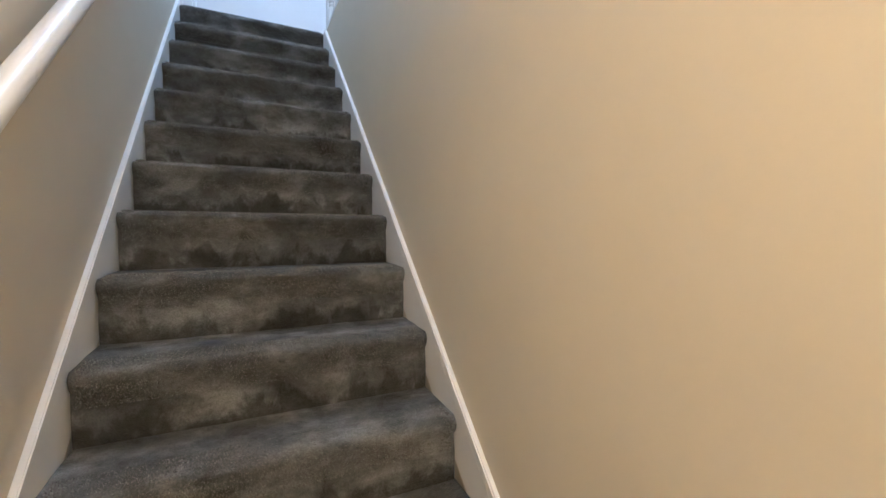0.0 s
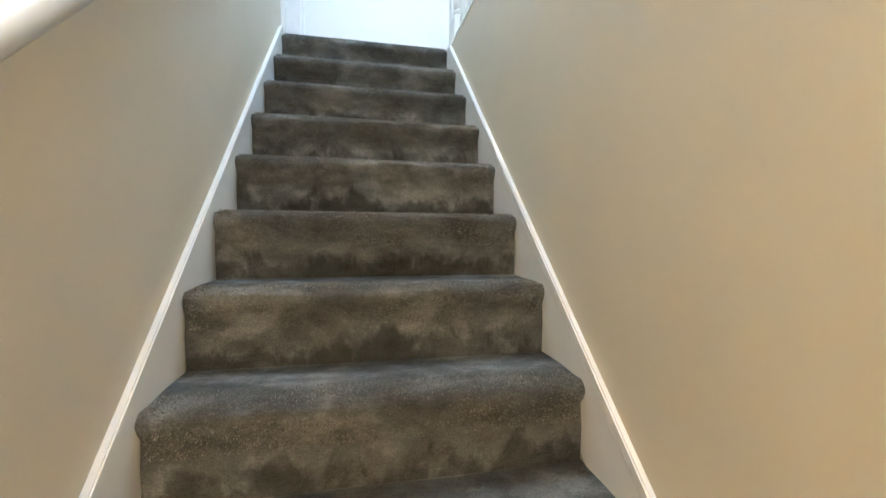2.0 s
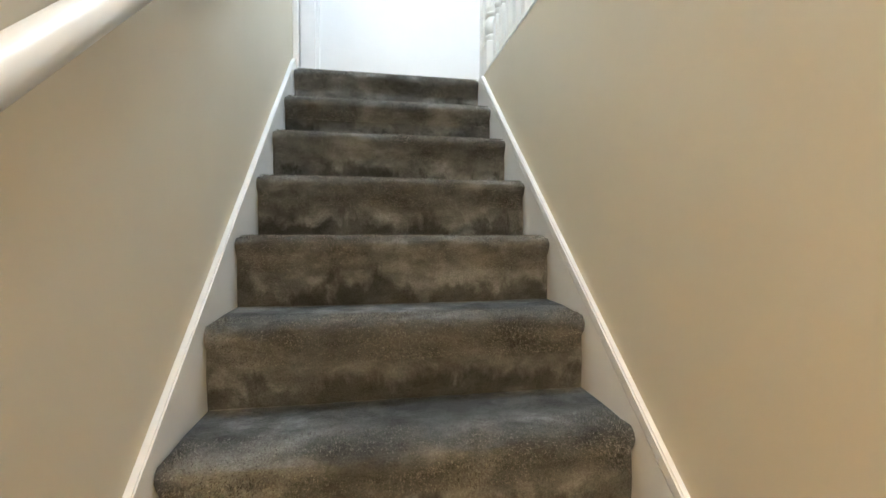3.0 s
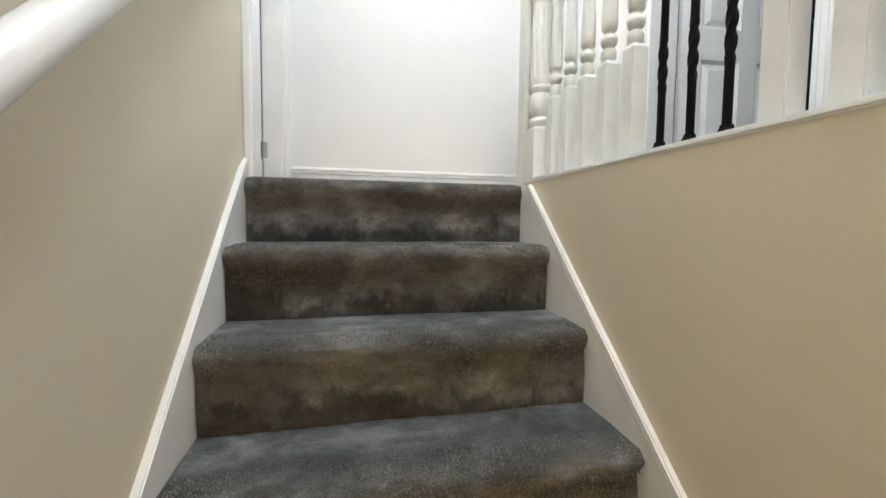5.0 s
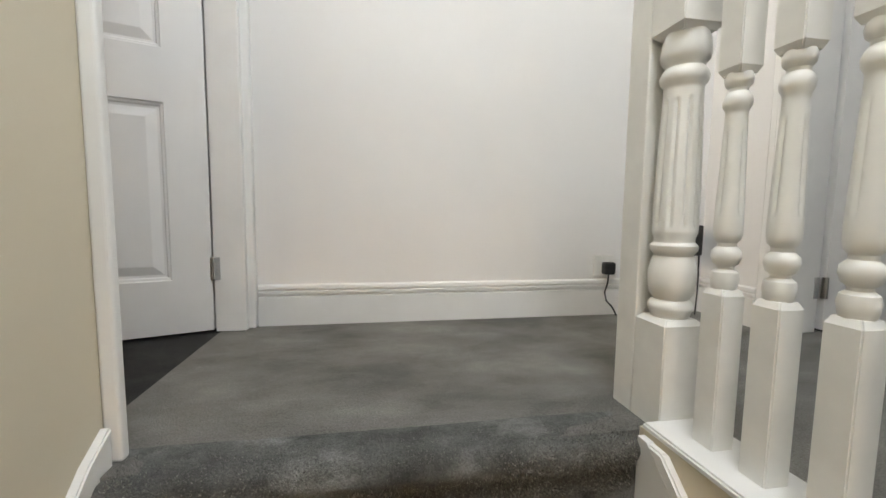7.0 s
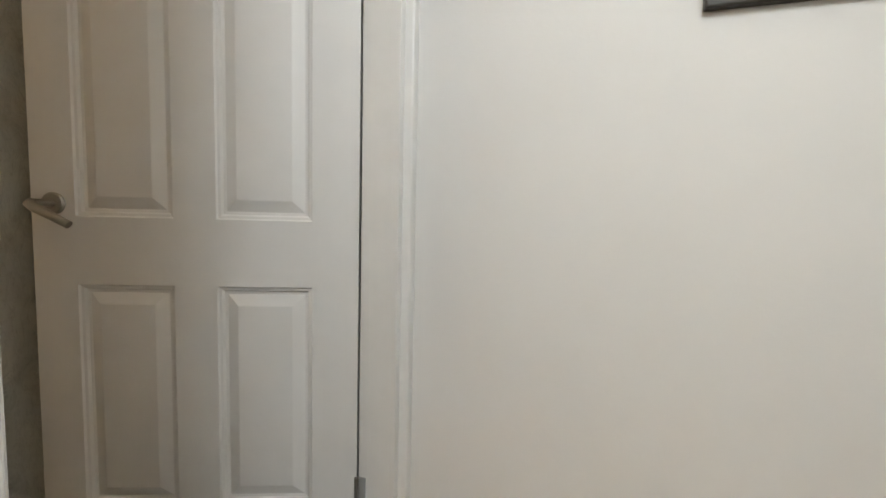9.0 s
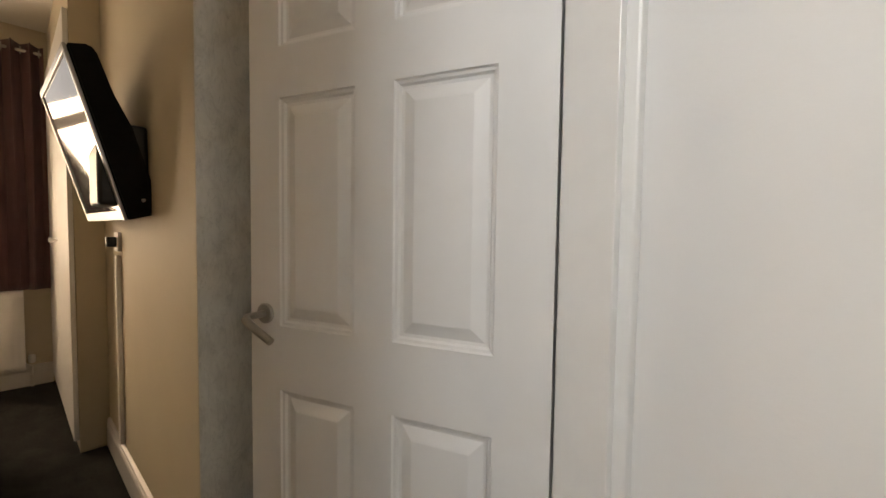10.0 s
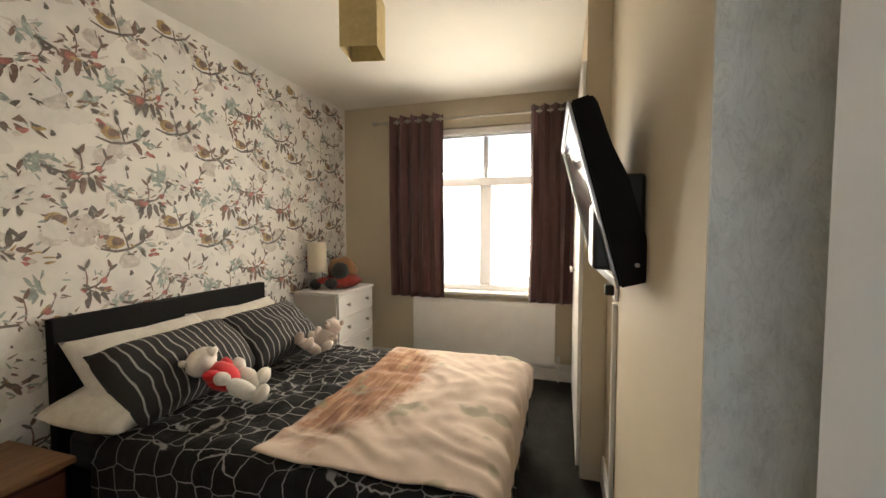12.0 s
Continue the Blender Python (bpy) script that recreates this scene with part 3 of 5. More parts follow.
skirting("baseboard_north", (WALL_L + 0.028, END), (EAST, END), (0, -1))
skirting("baseboard_east", (EAST, END - 0.017), (EAST, D2B + 0.085), (-1, 0))
skirting("baseboard_east_2", (EAST, D2A - 0.085), (EAST, BACK), (-1, 0))
skirting("baseboard_hall", (1.0 - 0.0, FOOT - 0.13), (right_edge(BACK) + 0.03, BACK), (-1, 0), HALL)
skirting("baseboard_tv", (-0.99, BED_N), (-2.458, BED_N), (0, -1), -0.004)
skirting("baseboard_window", (BED_W, BED_S), (BED_W, 0.34), (1, 0), -0.004)

# ---- landing small things ----
sock = thing("wall_socket", "white wall socket with a black plug in it", "socket", (1.352, END, 0.205))
part("plate", boxed(-0.043, 0.043, -0.012, 0.0, -0.043, 0.043, bevel=0.003), PLASTIC, sock)
for x in (-0.028,):
    part("switch", boxed(x - 0.006, x + 0.006, -0.015, -0.012, 0.014, 0.03, bevel=0.001), PLASTIC, sock)
plug = thing("plug", "black mains plug with a cable hanging to the floor", "plug", (1.362, END - 0.0125, 0.195))
part("body", boxed(-0.024, 0.024, -0.034, 0.0, -0.024, 0.026, bevel=0.008, seg=3), BLACKP, plug, smooth="auto")
bm = bmesh.new()
cpts = [(0, -0.02, -0.02), (-0.004, -0.022, -0.06), (-0.018, -0.026, -0.095), (-0.012, -0.03, -0.13), (0.01, -0.034, -0.152), (0.024, -0.036, -0.175), (0.03, -0.04, -0.19)]
tube(bm, cpts, 0.0032, 8)
part("cable", bm, BLACKP, plug, smooth="auto")
hub = thing("black_box", "black plastic box low on the landing wall with thin cable", "adapter", (1.745, 0.832, 0.3125))
part("case", boxed(-0.12, 0.0, -0.042, 0.043, -0.0625, 0.0625, bevel=0.006), BLACKP, hub, smooth="auto")
bm = bmesh.new()
tube(bm, [(-0.006, -0.03, -0.055), (-0.004, -0.032, -0.14), (-0.006, -0.034, -0.22), (-0.012, -0.036, -0.309)], 0.003, 8)
part("cable", bm, BLACKP, hub, smooth="auto")

pict = thing("picture_frame", "dark wooden picture frame with a pale mount", "picture", (0.905, END, 1.350))
W2, H2 = 0.29, 0.42
bm = bmesh.new()
for dims in ((-W2, W2, -0.022, 0, 0, 0.03), (-W2, W2, -0.022, 0, H2 - 0.03, H2), (-W2, -W2 + 0.03, -0.0215, 0, 0.03, H2 - 0.03), (W2 - 0.03, W2, -0.0215, 0, 0.03, H2 - 0.03)):
    box(bm, *dims, bevel=0.004)
part("frame", bm, plain("dark_frame_wood", (0.03, 0.024, 0.018), 0.35, 0, 0.3, 20, 0.2), pict)
part("mount", boxed(-W2 + 0.03, W2 - 0.03, -0.010, -0.004, 0.03, H2 - 0.03), plain("mount_card", (0.62, 0.62, 0.6), 0.8), pict)
part("print", boxed(-W2 + 0.09, W2 - 0.09, -0.0125, -0.0105, 0.09, H2 - 0.09), plain("muted_print", (0.25, 0.27, 0.28), 0.6, 0, 0.5, 8), pict)

lite = thing("ceiling_light", "white flush ceiling light over the landing", "ceiling light", (0.66, -0.82, TOP))
part("base", turned([(0.0, 0.0), (0.14, 0.0), (0.14, -0.02), (0.0, -0.02)][::-1], 28), PLASTIC, lite)
lite_h = thing("ceiling_light", "white flush ceiling light in the hall", "ceiling light", (0.26, -4.05, -0.3))
part("base", turned([(0.0, 0.0), (0.12, 0.0), (0.12, -0.02), (0.0, -0.02)][::-1], 28), PLASTIC, lite_h)

# ---- bedroom shell ----
WY0, WY1, WZ0, WZ1 = -0.98, 0.16, 0.74, 2.27
bm = bmesh.new()
box(bm, BED_W - 0.25, BED_W, BED_S - 0.12, WY0, -0.2, TOP)
box(bm, BED_W - 0.25, BED_W, WY1, END + 0.12, -0.2, TOP)
box(bm, BED_W - 0.25, BED_W, WY0, WY1, -0.2, WZ0)
box(bm, BED_W - 0.25, BED_W, WY0, WY1, WZ1, TOP)
structure("wall_window", bm, BED_WALL, "beige painted bedroom wall round the window")
structure("wall_tv", boxed(BED_W, -0.99, BED_N, END + 0.12, -0.2, TOP), BED_WALL, "beige painted chimney breast carrying the television")
structure("wall_return", boxed(-0.9895, -0.986, BED_N + 0.001, END, -0.004, TOP), GREYPAPER, "grey embossed wallpaper on the side of the chimney breast")
structure("wall_behind_door", boxed(-0.986, -0.1505, END - 0.01, END + 0.12, -0.2, TOP), BED_WALL, "beige wall behind the open door")


def paper_base():
    m, n, l, b = nodes_of("patterned_wallpaper_ground")
    v = coords(n, l)
    soft = noise_of(n, l, v, 3.2, 4, 0.5)
    l.new(ramp(n, l, soft, [(0.33, (0.68, 0.655, 0.635)), (0.5, (0.81, 0.785, 0.74)), (0.7, (0.84, 0.815, 0.77))]), b.inputs["Base Color"])
    b.inputs["Roughness"].default_value = 0.6
    bumped(n, l, b, noise_of(n, l, v, 150, 3), 0.15, 0.0008)
    return m


pw = structure("wall_paper", boxed(BED_W - 0.1, -0.1505, BED_S - 0.12, BED_S, -0.2, TOP), paper_base(), "white wallpaper printed with birds, branches, leaves and red berries")


def print_ink(name, c, vary=0.35):
    return plain(name, c, 0.6, 0, vary, 40, 0)


INKS = [print_ink("ink_charcoal", (0.155, 0.135, 0.125)), print_ink("ink_brown", (0.21, 0.14, 0.115)), print_ink("ink_teal", (0.33, 0.375, 0.35), 0.3), print_ink("ink_ochre", (0.40, 0.28, 0.13)),
        print_ink("ink_red", (0.40, 0.16, 0.14)), print_ink("ink_mauve", (0.60, 0.56, 0.52), 0.2), print_ink("ink_pale_grey", (0.735, 0.71, 0.67), 0.05)]


LAYER = [0]


def flat_shape(bm, pts, ink, lift):
    """One flat patch of ink, each a hair above the one before."""
    LAYER[0] += 1
    lift += 0.00003 * (LAYER[0] % 97)
    try:
        f = bm.faces.new([bm.verts.new((x, lift, z)) for x, z in pts])
        f.material_index = ink
    except ValueError:
        pass


def leaf_pts(x, z, length, width, ang, n=8, wob=0.0, rnd=None):
    out = []
    for i in range(n):
        a = 2 * math.pi * i / n
        u = math.cos(a) * length / 2 + length / 2
        w = math.sin(a) * width / 2 * (1 - 0.35 * math.cos(a))
        if rnd:
            w *= 1 + wob * rnd.uniform(-1, 1)
            u += wob * rnd.uniform(-0.3, 0.3) * length
        out.append((x + u * math.cos(ang) - w * math.sin(ang), z + u * math.sin(ang) + w * math.cos(ang)))
    return out


def stroke(bm, pts, w, ink, lift):
    for (xa, za), (xb, zb), wa, wb_ in zip(pts, pts[1:], w, w[1:]):
        d = Vector((xb - xa, zb - za)).normalized()
        n = Vector((-d.y, d.x))
        flat_shape(bm, [(xa + n.x * wa, za + n.y * wa), (xb + n.x * wb_, zb + n.y * wb_), (xb - n.x * wb_, zb - n.y * wb_), (xa - n.x * wa, za - n.y * wa)], ink, lift)


def motif(bm, ox, oz, which, rnd, mir=1):
    """A printed spray: pale wash, branch, leaves, a bird and berries. The room sees it with -x to its right."""
    def P(u, v):
        return (ox - u * mir, oz + v)

    def lf(u, v, le, wi, an, ink, lift, wob=0.15):
        pts = leaf_pts(0, 0, le, wi, an, 9, wob, rnd)
        flat_shape(bm, [P(u + a, v + b) for a, b in pts], ink, lift)
    e = 0.0006
    if which == 0:
        for _ in range(5):
            lf(rnd.uniform(-0.06, 0.16), rnd.uniform(-0.10, 0.06), 0.12, 0.09, rnd.uniform(-0.6, 0.6), 6, e)
        for _ in range(26):
            lf(-0.03 + rnd.gauss(0, 0.022), 0.012 + rnd.gauss(0, 0.018), rnd.uniform(0.03, 0.065), rnd.uniform(0.010, 0.022), rnd.uniform(0, 6.28), 2 if rnd.random() < 0.75 else 5, e * 1.3)
        for _ in range(18):
            lf(rnd.uniform(-0.05, 0.23), rnd.gauss(-0.02, 0.04), rnd.uniform(0.018, 0.04), rnd.uniform(0.004, 0.010), rnd.uniform(0, 6.28), (0, 1, 5, 2)[rnd.randrange(4)], e * 1.9)
        stroke(bm, [P(-0.02, 0.0), P(0.05, -0.02), P(0.11, -0.025), P(0.17, -0.01), P(0.22, 0.03), P(0.24, 0.07)], [0.007, 0.006, 0.005, 0.0045, 0.004, 0.002], 0, e * 1.7)
        stroke(bm, [P(0.13, -0.02), P(0.135, 0.03), P(0.128, 0.075)], [0.004, 0.0035, 0.002], 1, e * 1.8)
        for u, v, a, s in ((0.13, 0.075, 1.2, 0.05), (0.13, 0.065, 2.4, 0.045), (0.23, 0.06, 0.6, 0.05), (0.24, 0.07, 1.9, 0.045), (0.18, -0.02, -0.5, 0.06), (0.16, -0.03, -1.2, 0.075), (0.14, -0.03, -1.7, 0.085), (0.12, -0.03, -2.3, 0.07),
                           (0.19, -0.04, -1.0, 0.06), (0.10, -0.06, -1.9, 0.06)):
            lf(u, v, s, s * 0.34, a, 0 if rnd.random() < 0.6 else 1, e * 2.0)
        lf(0.055, -0.035, 0.085, 0.04, 0.15, 1, e * 2.2)
        lf(0.085, -0.034, 0.045, 0.034, 0.1, 4, e * 2.5)
        lf(0.195, 0.0, 0.035, 0.03, 0.9, 4, e * 2.4)
        lf(0.20, -0.03, 0.04, 0.014, 0.2, 4, e * 2.4)
    else:
        for _ in range(5):
            lf(rnd.uniform(-0.10, 0.12), rnd.uniform(-0.08, 0.05), 0.11, 0.08, rnd.uniform(-0.6, 0.6), 5 if rnd.random() < 0.5 else 6, e)
        for _ in range(18):
            lf(rnd.uniform(-0.08, 0.18), rnd.gauss(0.02, 0.04), rnd.uniform(0.018, 0.045), rnd.uniform(0.004, 0.011), rnd.uniform(0, 6.28), (0, 1, 5, 2)[rnd.randrange(4)], e * 1.9)
        lf(-0.045, 0.045, 0.09, 0.06, -0.25, 3, e * 1.6)
        lf(-0.055, 0.052, 0.03, 0.026, 0.6, 1, e * 1.75)
        lf(-0.02, 0.035, 0.06, 0.04, 0.1, 1, e * 1.9)
        stroke(bm, [P(-0.07, 0.005), P(0.0, -0.012), P(0.07, 0.0), P(0.13, 0.03), P(0.16, 0.07)], [0.004, 0.006, 0.0065, 0.006, 0.003], 0, e * 1.8)
        stroke(bm, [P(0.06, 0.0), P(0.05, 0.045), P(0.035, 0.085)], [0.005, 0.004, 0.002], 0, e * 1.85)
        for u, v, a, s in ((0.035, 0.08, 1.9, 0.05), (0.05, 0.04, 0.9, 0.055), (0.13, 0.03, 1.5, 0.07), (0.15, 0.05, 0.8, 0.06), (0.10, 0.01, -0.6, 0.06), (0.12, 0.0, -1.1, 0.055), (0.15, 0.02, -0.2, 0.06), (0.16, 0.07, 2.2, 0.045)):
            lf(u, v, s, s * 0.38, a, (0, 0, 1, 2)[rnd.randrange(4)], e * 2.1)
        for u, v in ((0.17, -0.02), (0.185, -0.035), (0.16, -0.045)):
            lf(u, v, 0.035, 0.02, rnd.uniform(-1, 1), 5 if rnd.random() < 0.5 else 4, e * 2.2)
    for _ in range(16):
        u = rnd.uniform(0.02, 0.25)
        lf(u, rnd.gauss(0.015 if which else -0.015, 0.028), rnd.uniform(0.025, 0.055), rnd.uniform(0.006, 0.014), rnd.uniform(-0.9, 0.9), (0, 1, 1, 2, 3, 5)[rnd.randrange(6)], e * 2.15)
    lf(0.02, 0.13, 0.022, 0.014, 0.7, 0, e * 2.0)
    lf(0.035, 0.132, 0.026, 0.016, 2.0, 0, e * 2.1)


bm = bmesh.new()
rnd = random.Random(5)
REP_X, REP_Z = 0.53, 0.53
for c in range(-1, 8):
    for r in range(-1, 7):
        x = -0.35 - c * REP_X
        z = r * REP_Z + 0.02
        motif(bm, x, z, 0, rnd)
        motif(bm, x - 0.03, z + REP_Z * 0.5, 1, rnd)
        motif(bm, x - REP_X / 2, z + REP_Z * 0.30, 1, rnd)
        motif(bm, x - REP_X / 2 - 0.04, z + REP_Z * 0.80, 0, rnd)
for f in list(bm.faces):
    cx = f.calc_center_median()
    if not (BED_W + 0.05 < cx.x < -0.2 and 0.02 < cx.z < TOP - 0.06):
        bm.faces.remove(f)
for v in [v for v in bm.verts if not v.link_faces]:
    bm.verts.remove(v)
for v in bm.verts:
    v.co.y += BED_S
pr = part("printed_pattern", bm, INKS, pw)
pr["kind"] = "stuff"

# ---- window ----
win = thing("window_1", "white plastic window of two casements under two top lights", "window", (BED_W - 0.10, 0, 0), 0, "", "structure")
UPVC = plain("window_upvc", (0.86, 0.86, 0.86), 0.3, 0, 0.02, 5, 0)
lit = UPVC.node_tree.nodes["Principled BSDF"]
lit.inputs["Subsurface Weight"].default_value, lit.inputs["Subsurface Scale"].default_value = 0.15, 0.10
lit.inputs["Subsurface Radius"].default_value = (1.0, 1.0, 1.0)
fw = 0.055
WM, WT = (WY0 + WY1) / 2 - 0.03, 1.775


def bar(name, y0, y1, z0, z1, d=0.06, lab=""):
    return part(name, boxed(-d / 2, d / 2, y0, y1, z0, z1, bevel=0.006), UPVC, win, lab)


bar("frame", WY0, WY1, WZ0 + 0.02, WZ0 + 0.02 + fw)
bar("frame", WY0, WY1, WZ1 - fw, WZ1)
bar("frame", WY0, WY0 + fw, WZ0 + 0.02 + fw, WZ1 - fw)
bar("frame", WY1 - fw, WY1, WZ0 + 0.02 + fw, WZ1 - fw)
bar("transom", WY0 + fw, WY1 - fw, WT - 0.04, WT + 0.04)
bar("mullion", WM - 0.055, WM + 0.055, WZ0 + 0.02 + fw, WT - 0.04)
bar("mullion", WM - 0.022, WM + 0.022, WT + 0.04, WZ1 - fw)
m, n, l, b = nodes_of("window_glass")
b.inputs["Transmission Weight"].default_value, b.inputs["Roughness"].default_value, b.inputs["IOR"].default_value = 1.0, 0.0, 1.05
for ya, yb, za, zb in ((WY0 + fw, WM - 0.055, WZ0 + 0.075, WT - 0.04), (WM + 0.055, WY1 - fw, WZ0 + 0.075, WT - 0.04), (WY0 + fw, WM - 0.022, WT + 0.04, WZ1 - fw), (WM + 0.022, WY1 - fw, WT + 0.04, WZ1 - fw)):
    g = part("pane", boxed(-0.004, 0.004, ya, yb, za, zb), m, win)
    g.visible_shadow = False
blind = thing("roller_blind", "white roller blind rolled up at the window head", "blind", (BED_W - 0.045, 0, 0))
part("cassette", boxed(-0.025, 0.025, WY0 + 0.005, WY1 - 0.005, 2.205, 2.265, bevel=0.012, seg=3), PLASTIC, blind, smooth="auto")
part("bottom_bar", boxed(-0.008, 0.008, WY0 + 0.01, WY1 - 0.01, 2.18, 2.203, bevel=0.004), PLASTIC, blind)
tagged(part("window_sill", boxed(BED_W - 0.09, BED_W + 0.07, WY0 - 0.04, WY1 + 0.04, WZ0 - 0.012, WZ0 + 0.02, bevel=0.008), GLOSS), "white window sill board", "window sill", "", "structure")
m, n, l, b = nodes_of("bright_overcast_sky")
em = n.new("ShaderNodeEmission")
em.inputs["Color"].default_value, em.inputs["Strength"].default_value = (0.93, 0.97, 1.0, 1), 2.6
l.new(em.outputs[0], n["Material Output"].inputs["Surface"])
tagged(part("backdrop", boxed(-9.1, -9.0, -9, 8, -6, 9), m), "bright overcast sky outside the window", "sky", "", "structure")

# ---- curtains and rod ----
ROD = plain("rod_metal", (0.45, 0.42, 0.38), 0.3, 1.0, 0.1, 30, 0)
rod = thing("curtain_rod", "thin metal curtain rod with knob ends over the window", "curtain rod", (BED_W + 0.10, 0, 2.33))
bm = bmesh.new()
tube(bm, [(0, -1.45, 0), (0, 0.325, 0)], 0.011, 12)
part("pole", bm, ROD, rod, smooth="auto")
for y, s in ((-1.45, -1),):
    bm = bmesh.new()
    lathe(bm, [(0.011, 0), (0.02, 0.004), (0.022, 0.02), (0.02, 0.045), (0.0, 0.05)], 14, pose(0, y, 0, 90, 0, 0))
    part("finial", bm, ROD, rod, smooth="auto")
for y in (-1.38, 0.29):
    bm = bmesh.new()
    tube(bm, [(0, y, 0), (-0.05, y, -0.004), (-0.10, y, -0.01)], 0.008, 8)
    part("bracket", bm, ROD, rod, smooth="auto")


def cloth(name, c, c2, scale=300):
    m, n, l, b = nodes_of(name)
    v = coords(n, l, (1, 1, 0.15))
    l.new(mixed(n, l, 0.6, ramp(n, l, noise_of(n, l, v, 18, 5), [(0.3, c), (0.7, c2)]), ramp(n, l, noise_of(n, l, coords(n, l), scale, 2), [(0.3, (0.82, 0.82, 0.82)), (0.7, (1.1, 1.1, 1.1))]), "MULTIPLY"), b.inputs["Base Color"])
    b.inputs["Roughness"].default_value = 0.85
    b.inputs["Sheen Weight"].default_value = 0.2
    bumped(n, l, b, noise_of(n, l, coords(n, l), scale, 3), 0.3, 0.001)
    return m


CURTAIN = cloth("aubergine_curtain_cloth", (0.085, 0.036, 0.040), (0.145, 0.068, 0.068))


def curtain(y0, y1, folds, seed):
    """Eyelet curtain: deep folds at the heading, looser at the hem, cut above the floor."""
    c = thing("curtain", "aubergine purple eyelet curtain drawn to the side of the window", "curtain", (BED_W + 0.10, 0, 0), 0, "curtains at the window")
    r = random.Random(seed)
    nx, nz = folds * 14, 26
    z0, z1 = 0.70, 2.378
    bm = bmesh.new()
    grid = []
    ph = [r.uniform(-0.5, 0.5) for _ in range(folds + 2)]
    for j in range(nz + 1):
        v = j / nz
        row = []
        for i in range(nx + 1):
            u = i / nx
            t = u * folds
            a = 2 * math.pi * t
            amp = 0.045 * (0.75 + 0.25 * v) + 0.01 * ph[int(t)]
            sway = 0.012 * math.sin(3 * v + ph[int(t)] * 4)
            x = amp * math.sin(a) + 0.008 * math.sin(2 * a + ph[int(t)] * 3 + v * 2) * (1 - v)
            y = y0 + (y1 - y0) * u + sway * (1 - v) + 0.012 * math.sin(2 * a)
            row.append(bm.verts.new((x, y, z0 + (z1 - z0) * v + (0.006 * math.sin(a) if j == nz else 0) + (0.006 * ph[int(t)] if j == 0 else 0))))
        grid.append(row)
    for a, b in zip(grid, grid[1:]):
        for i in range(nx):
            bm.faces.new((a[i], a[i + 1], b[i + 1], b[i]))
    thicken(part("cloth", bm, CURTAIN, c, smooth="auto"), 0.003)
    for k in range(folds * 2):
        y = y0 + (y1 - y0) * (k + 0.5) / (folds * 2)
        bm = bmesh.new()
        m4 = pose(0, y, 2.33, 90, 0, 0)
        vs = lathe(bm, [(0.016, -0.003), (0.024, -0.003), (0.025, 0.0), (0.024, 0.003), (0.016, 0.003), (0.016, -0.003)], 14, m4, cap=False)
        part("eyelet", bm, ROD, c, smooth="auto")
    return c


curtain(-1.33, -0.80, 5, 2)
curtain(-0.02, 0.335, 4, 7)

# ---- radiator ----
rad = thing("radiator", "white panel radiator under the window", "radiator", (BED_W, 0, 0))
bm = bmesh.new()
ya, yb, za, zb = -1.10, 0.20, 0.13, 0.68
nn = 39
rows = []
for i in range(nn * 4 + 1):
    y = ya + (yb - ya) * i / (nn * 4)
    ph = (i % 4)
    x = 0.083 + (0.0006 if ph in (1, 2) else 0.0)
    rows.append([bm.verts.new((x - 0.012, y, za)), bm.verts.new((x - 0.004, y, za + 0.012)), bm.verts.new((x, y, za + 0.04)), bm.verts.new((x, y, zb - 0.04)), bm.verts.new((x - 0.004, y, zb - 0.012)), bm.verts.new((x - 0.012, y, zb)),
                 bm.verts.new((0.05, y, zb)), bm.verts.new((0.05, y, za))])
for a, b in zip(rows, rows[1:]):
    for j in range(8):
        bm.faces.new((a[j], a[(j + 1) % 8], b[(j + 1) % 8], b[j]))
bm.faces.new(rows[0])
bm.faces.new(rows[-1])
part("panel", bm, GLOSS, rad, smooth="auto")
part("top_grille", boxed(0.0, 0.07, ya, yb, zb - 0.002, zb + 0.008, bevel=0.003), GLOSS, rad)
bm = bmesh.new()
tube(bm, [(0.05, yb + 0.03, 0.0), (0.05, yb + 0.03, 0.15), (0.05, yb - 0.01, 0.17)], 0.008, 10)
part("pipe", bm, GLOSS, rad, smooth="auto")
bm = bmesh.new()
lathe(bm, [(0.014, 0), (0.02, 0.01), (0.02, 0.05), (0.015, 0.058)], 14, pose(0.05, yb + 0.03, 0.17))
part("valve", bm, PLASTIC, rad, smooth="auto")

# ---- fitted wardrobe beside the window ----
ward = thing("wardrobe", "white fitted wardrobe with beige side built into the alcove", "wardrobe", (0, 0, 0))
part("carcass", boxed(BED_W + 0.002, -2.462, 0.36, BED_N - 0.002, -0.004, TOP - 0.002), BED_WALL, ward)
for xa, xb in ((-2.47, -3.15), (-3.16, -3.84)):
    d = part("door", boxed(xb, xa, 0.338, 0.3585, 0.06, 2.2, bevel=0.003), GLOSS, ward)
    bm = bmesh.new()
    hx = xb + 0.06 if xa > -2.5 else xa - 0.06
    lathe(bm, [(0.006, 0), (0.006, 0.018), (0.015, 0.022), (0.016, 0.032), (0.0, 0.036)], 14, pose(hx, 0.338, 1.06, 90, 0, 0))
    part("knob", bm, PLASTIC, d, smooth="auto")

# ---- television on its bracket ----
tv = thing("television", "black flat television tilted down on a wall bracket", "television", (0, 0, 0))
m, n, l, b = nodes_of("dark_glossy_screen")
b.inputs["Base Color"].default_value, b.inputs["Roughness"].default_value = (0.022, 0.022, 0.024, 1), 0.06
b.inputs["Specular IOR Level"].default_value = 0.22
SCREEN = m
x0, x1 = 0.0, -0.72
tilt = 15.0
tm = Matrix.Translation((-1.47, 0.425, 1.175)) @ pose(0, 0, 0, 0, 0, 1.5) @ pose(0, 0, 0, tilt, 0, 0)


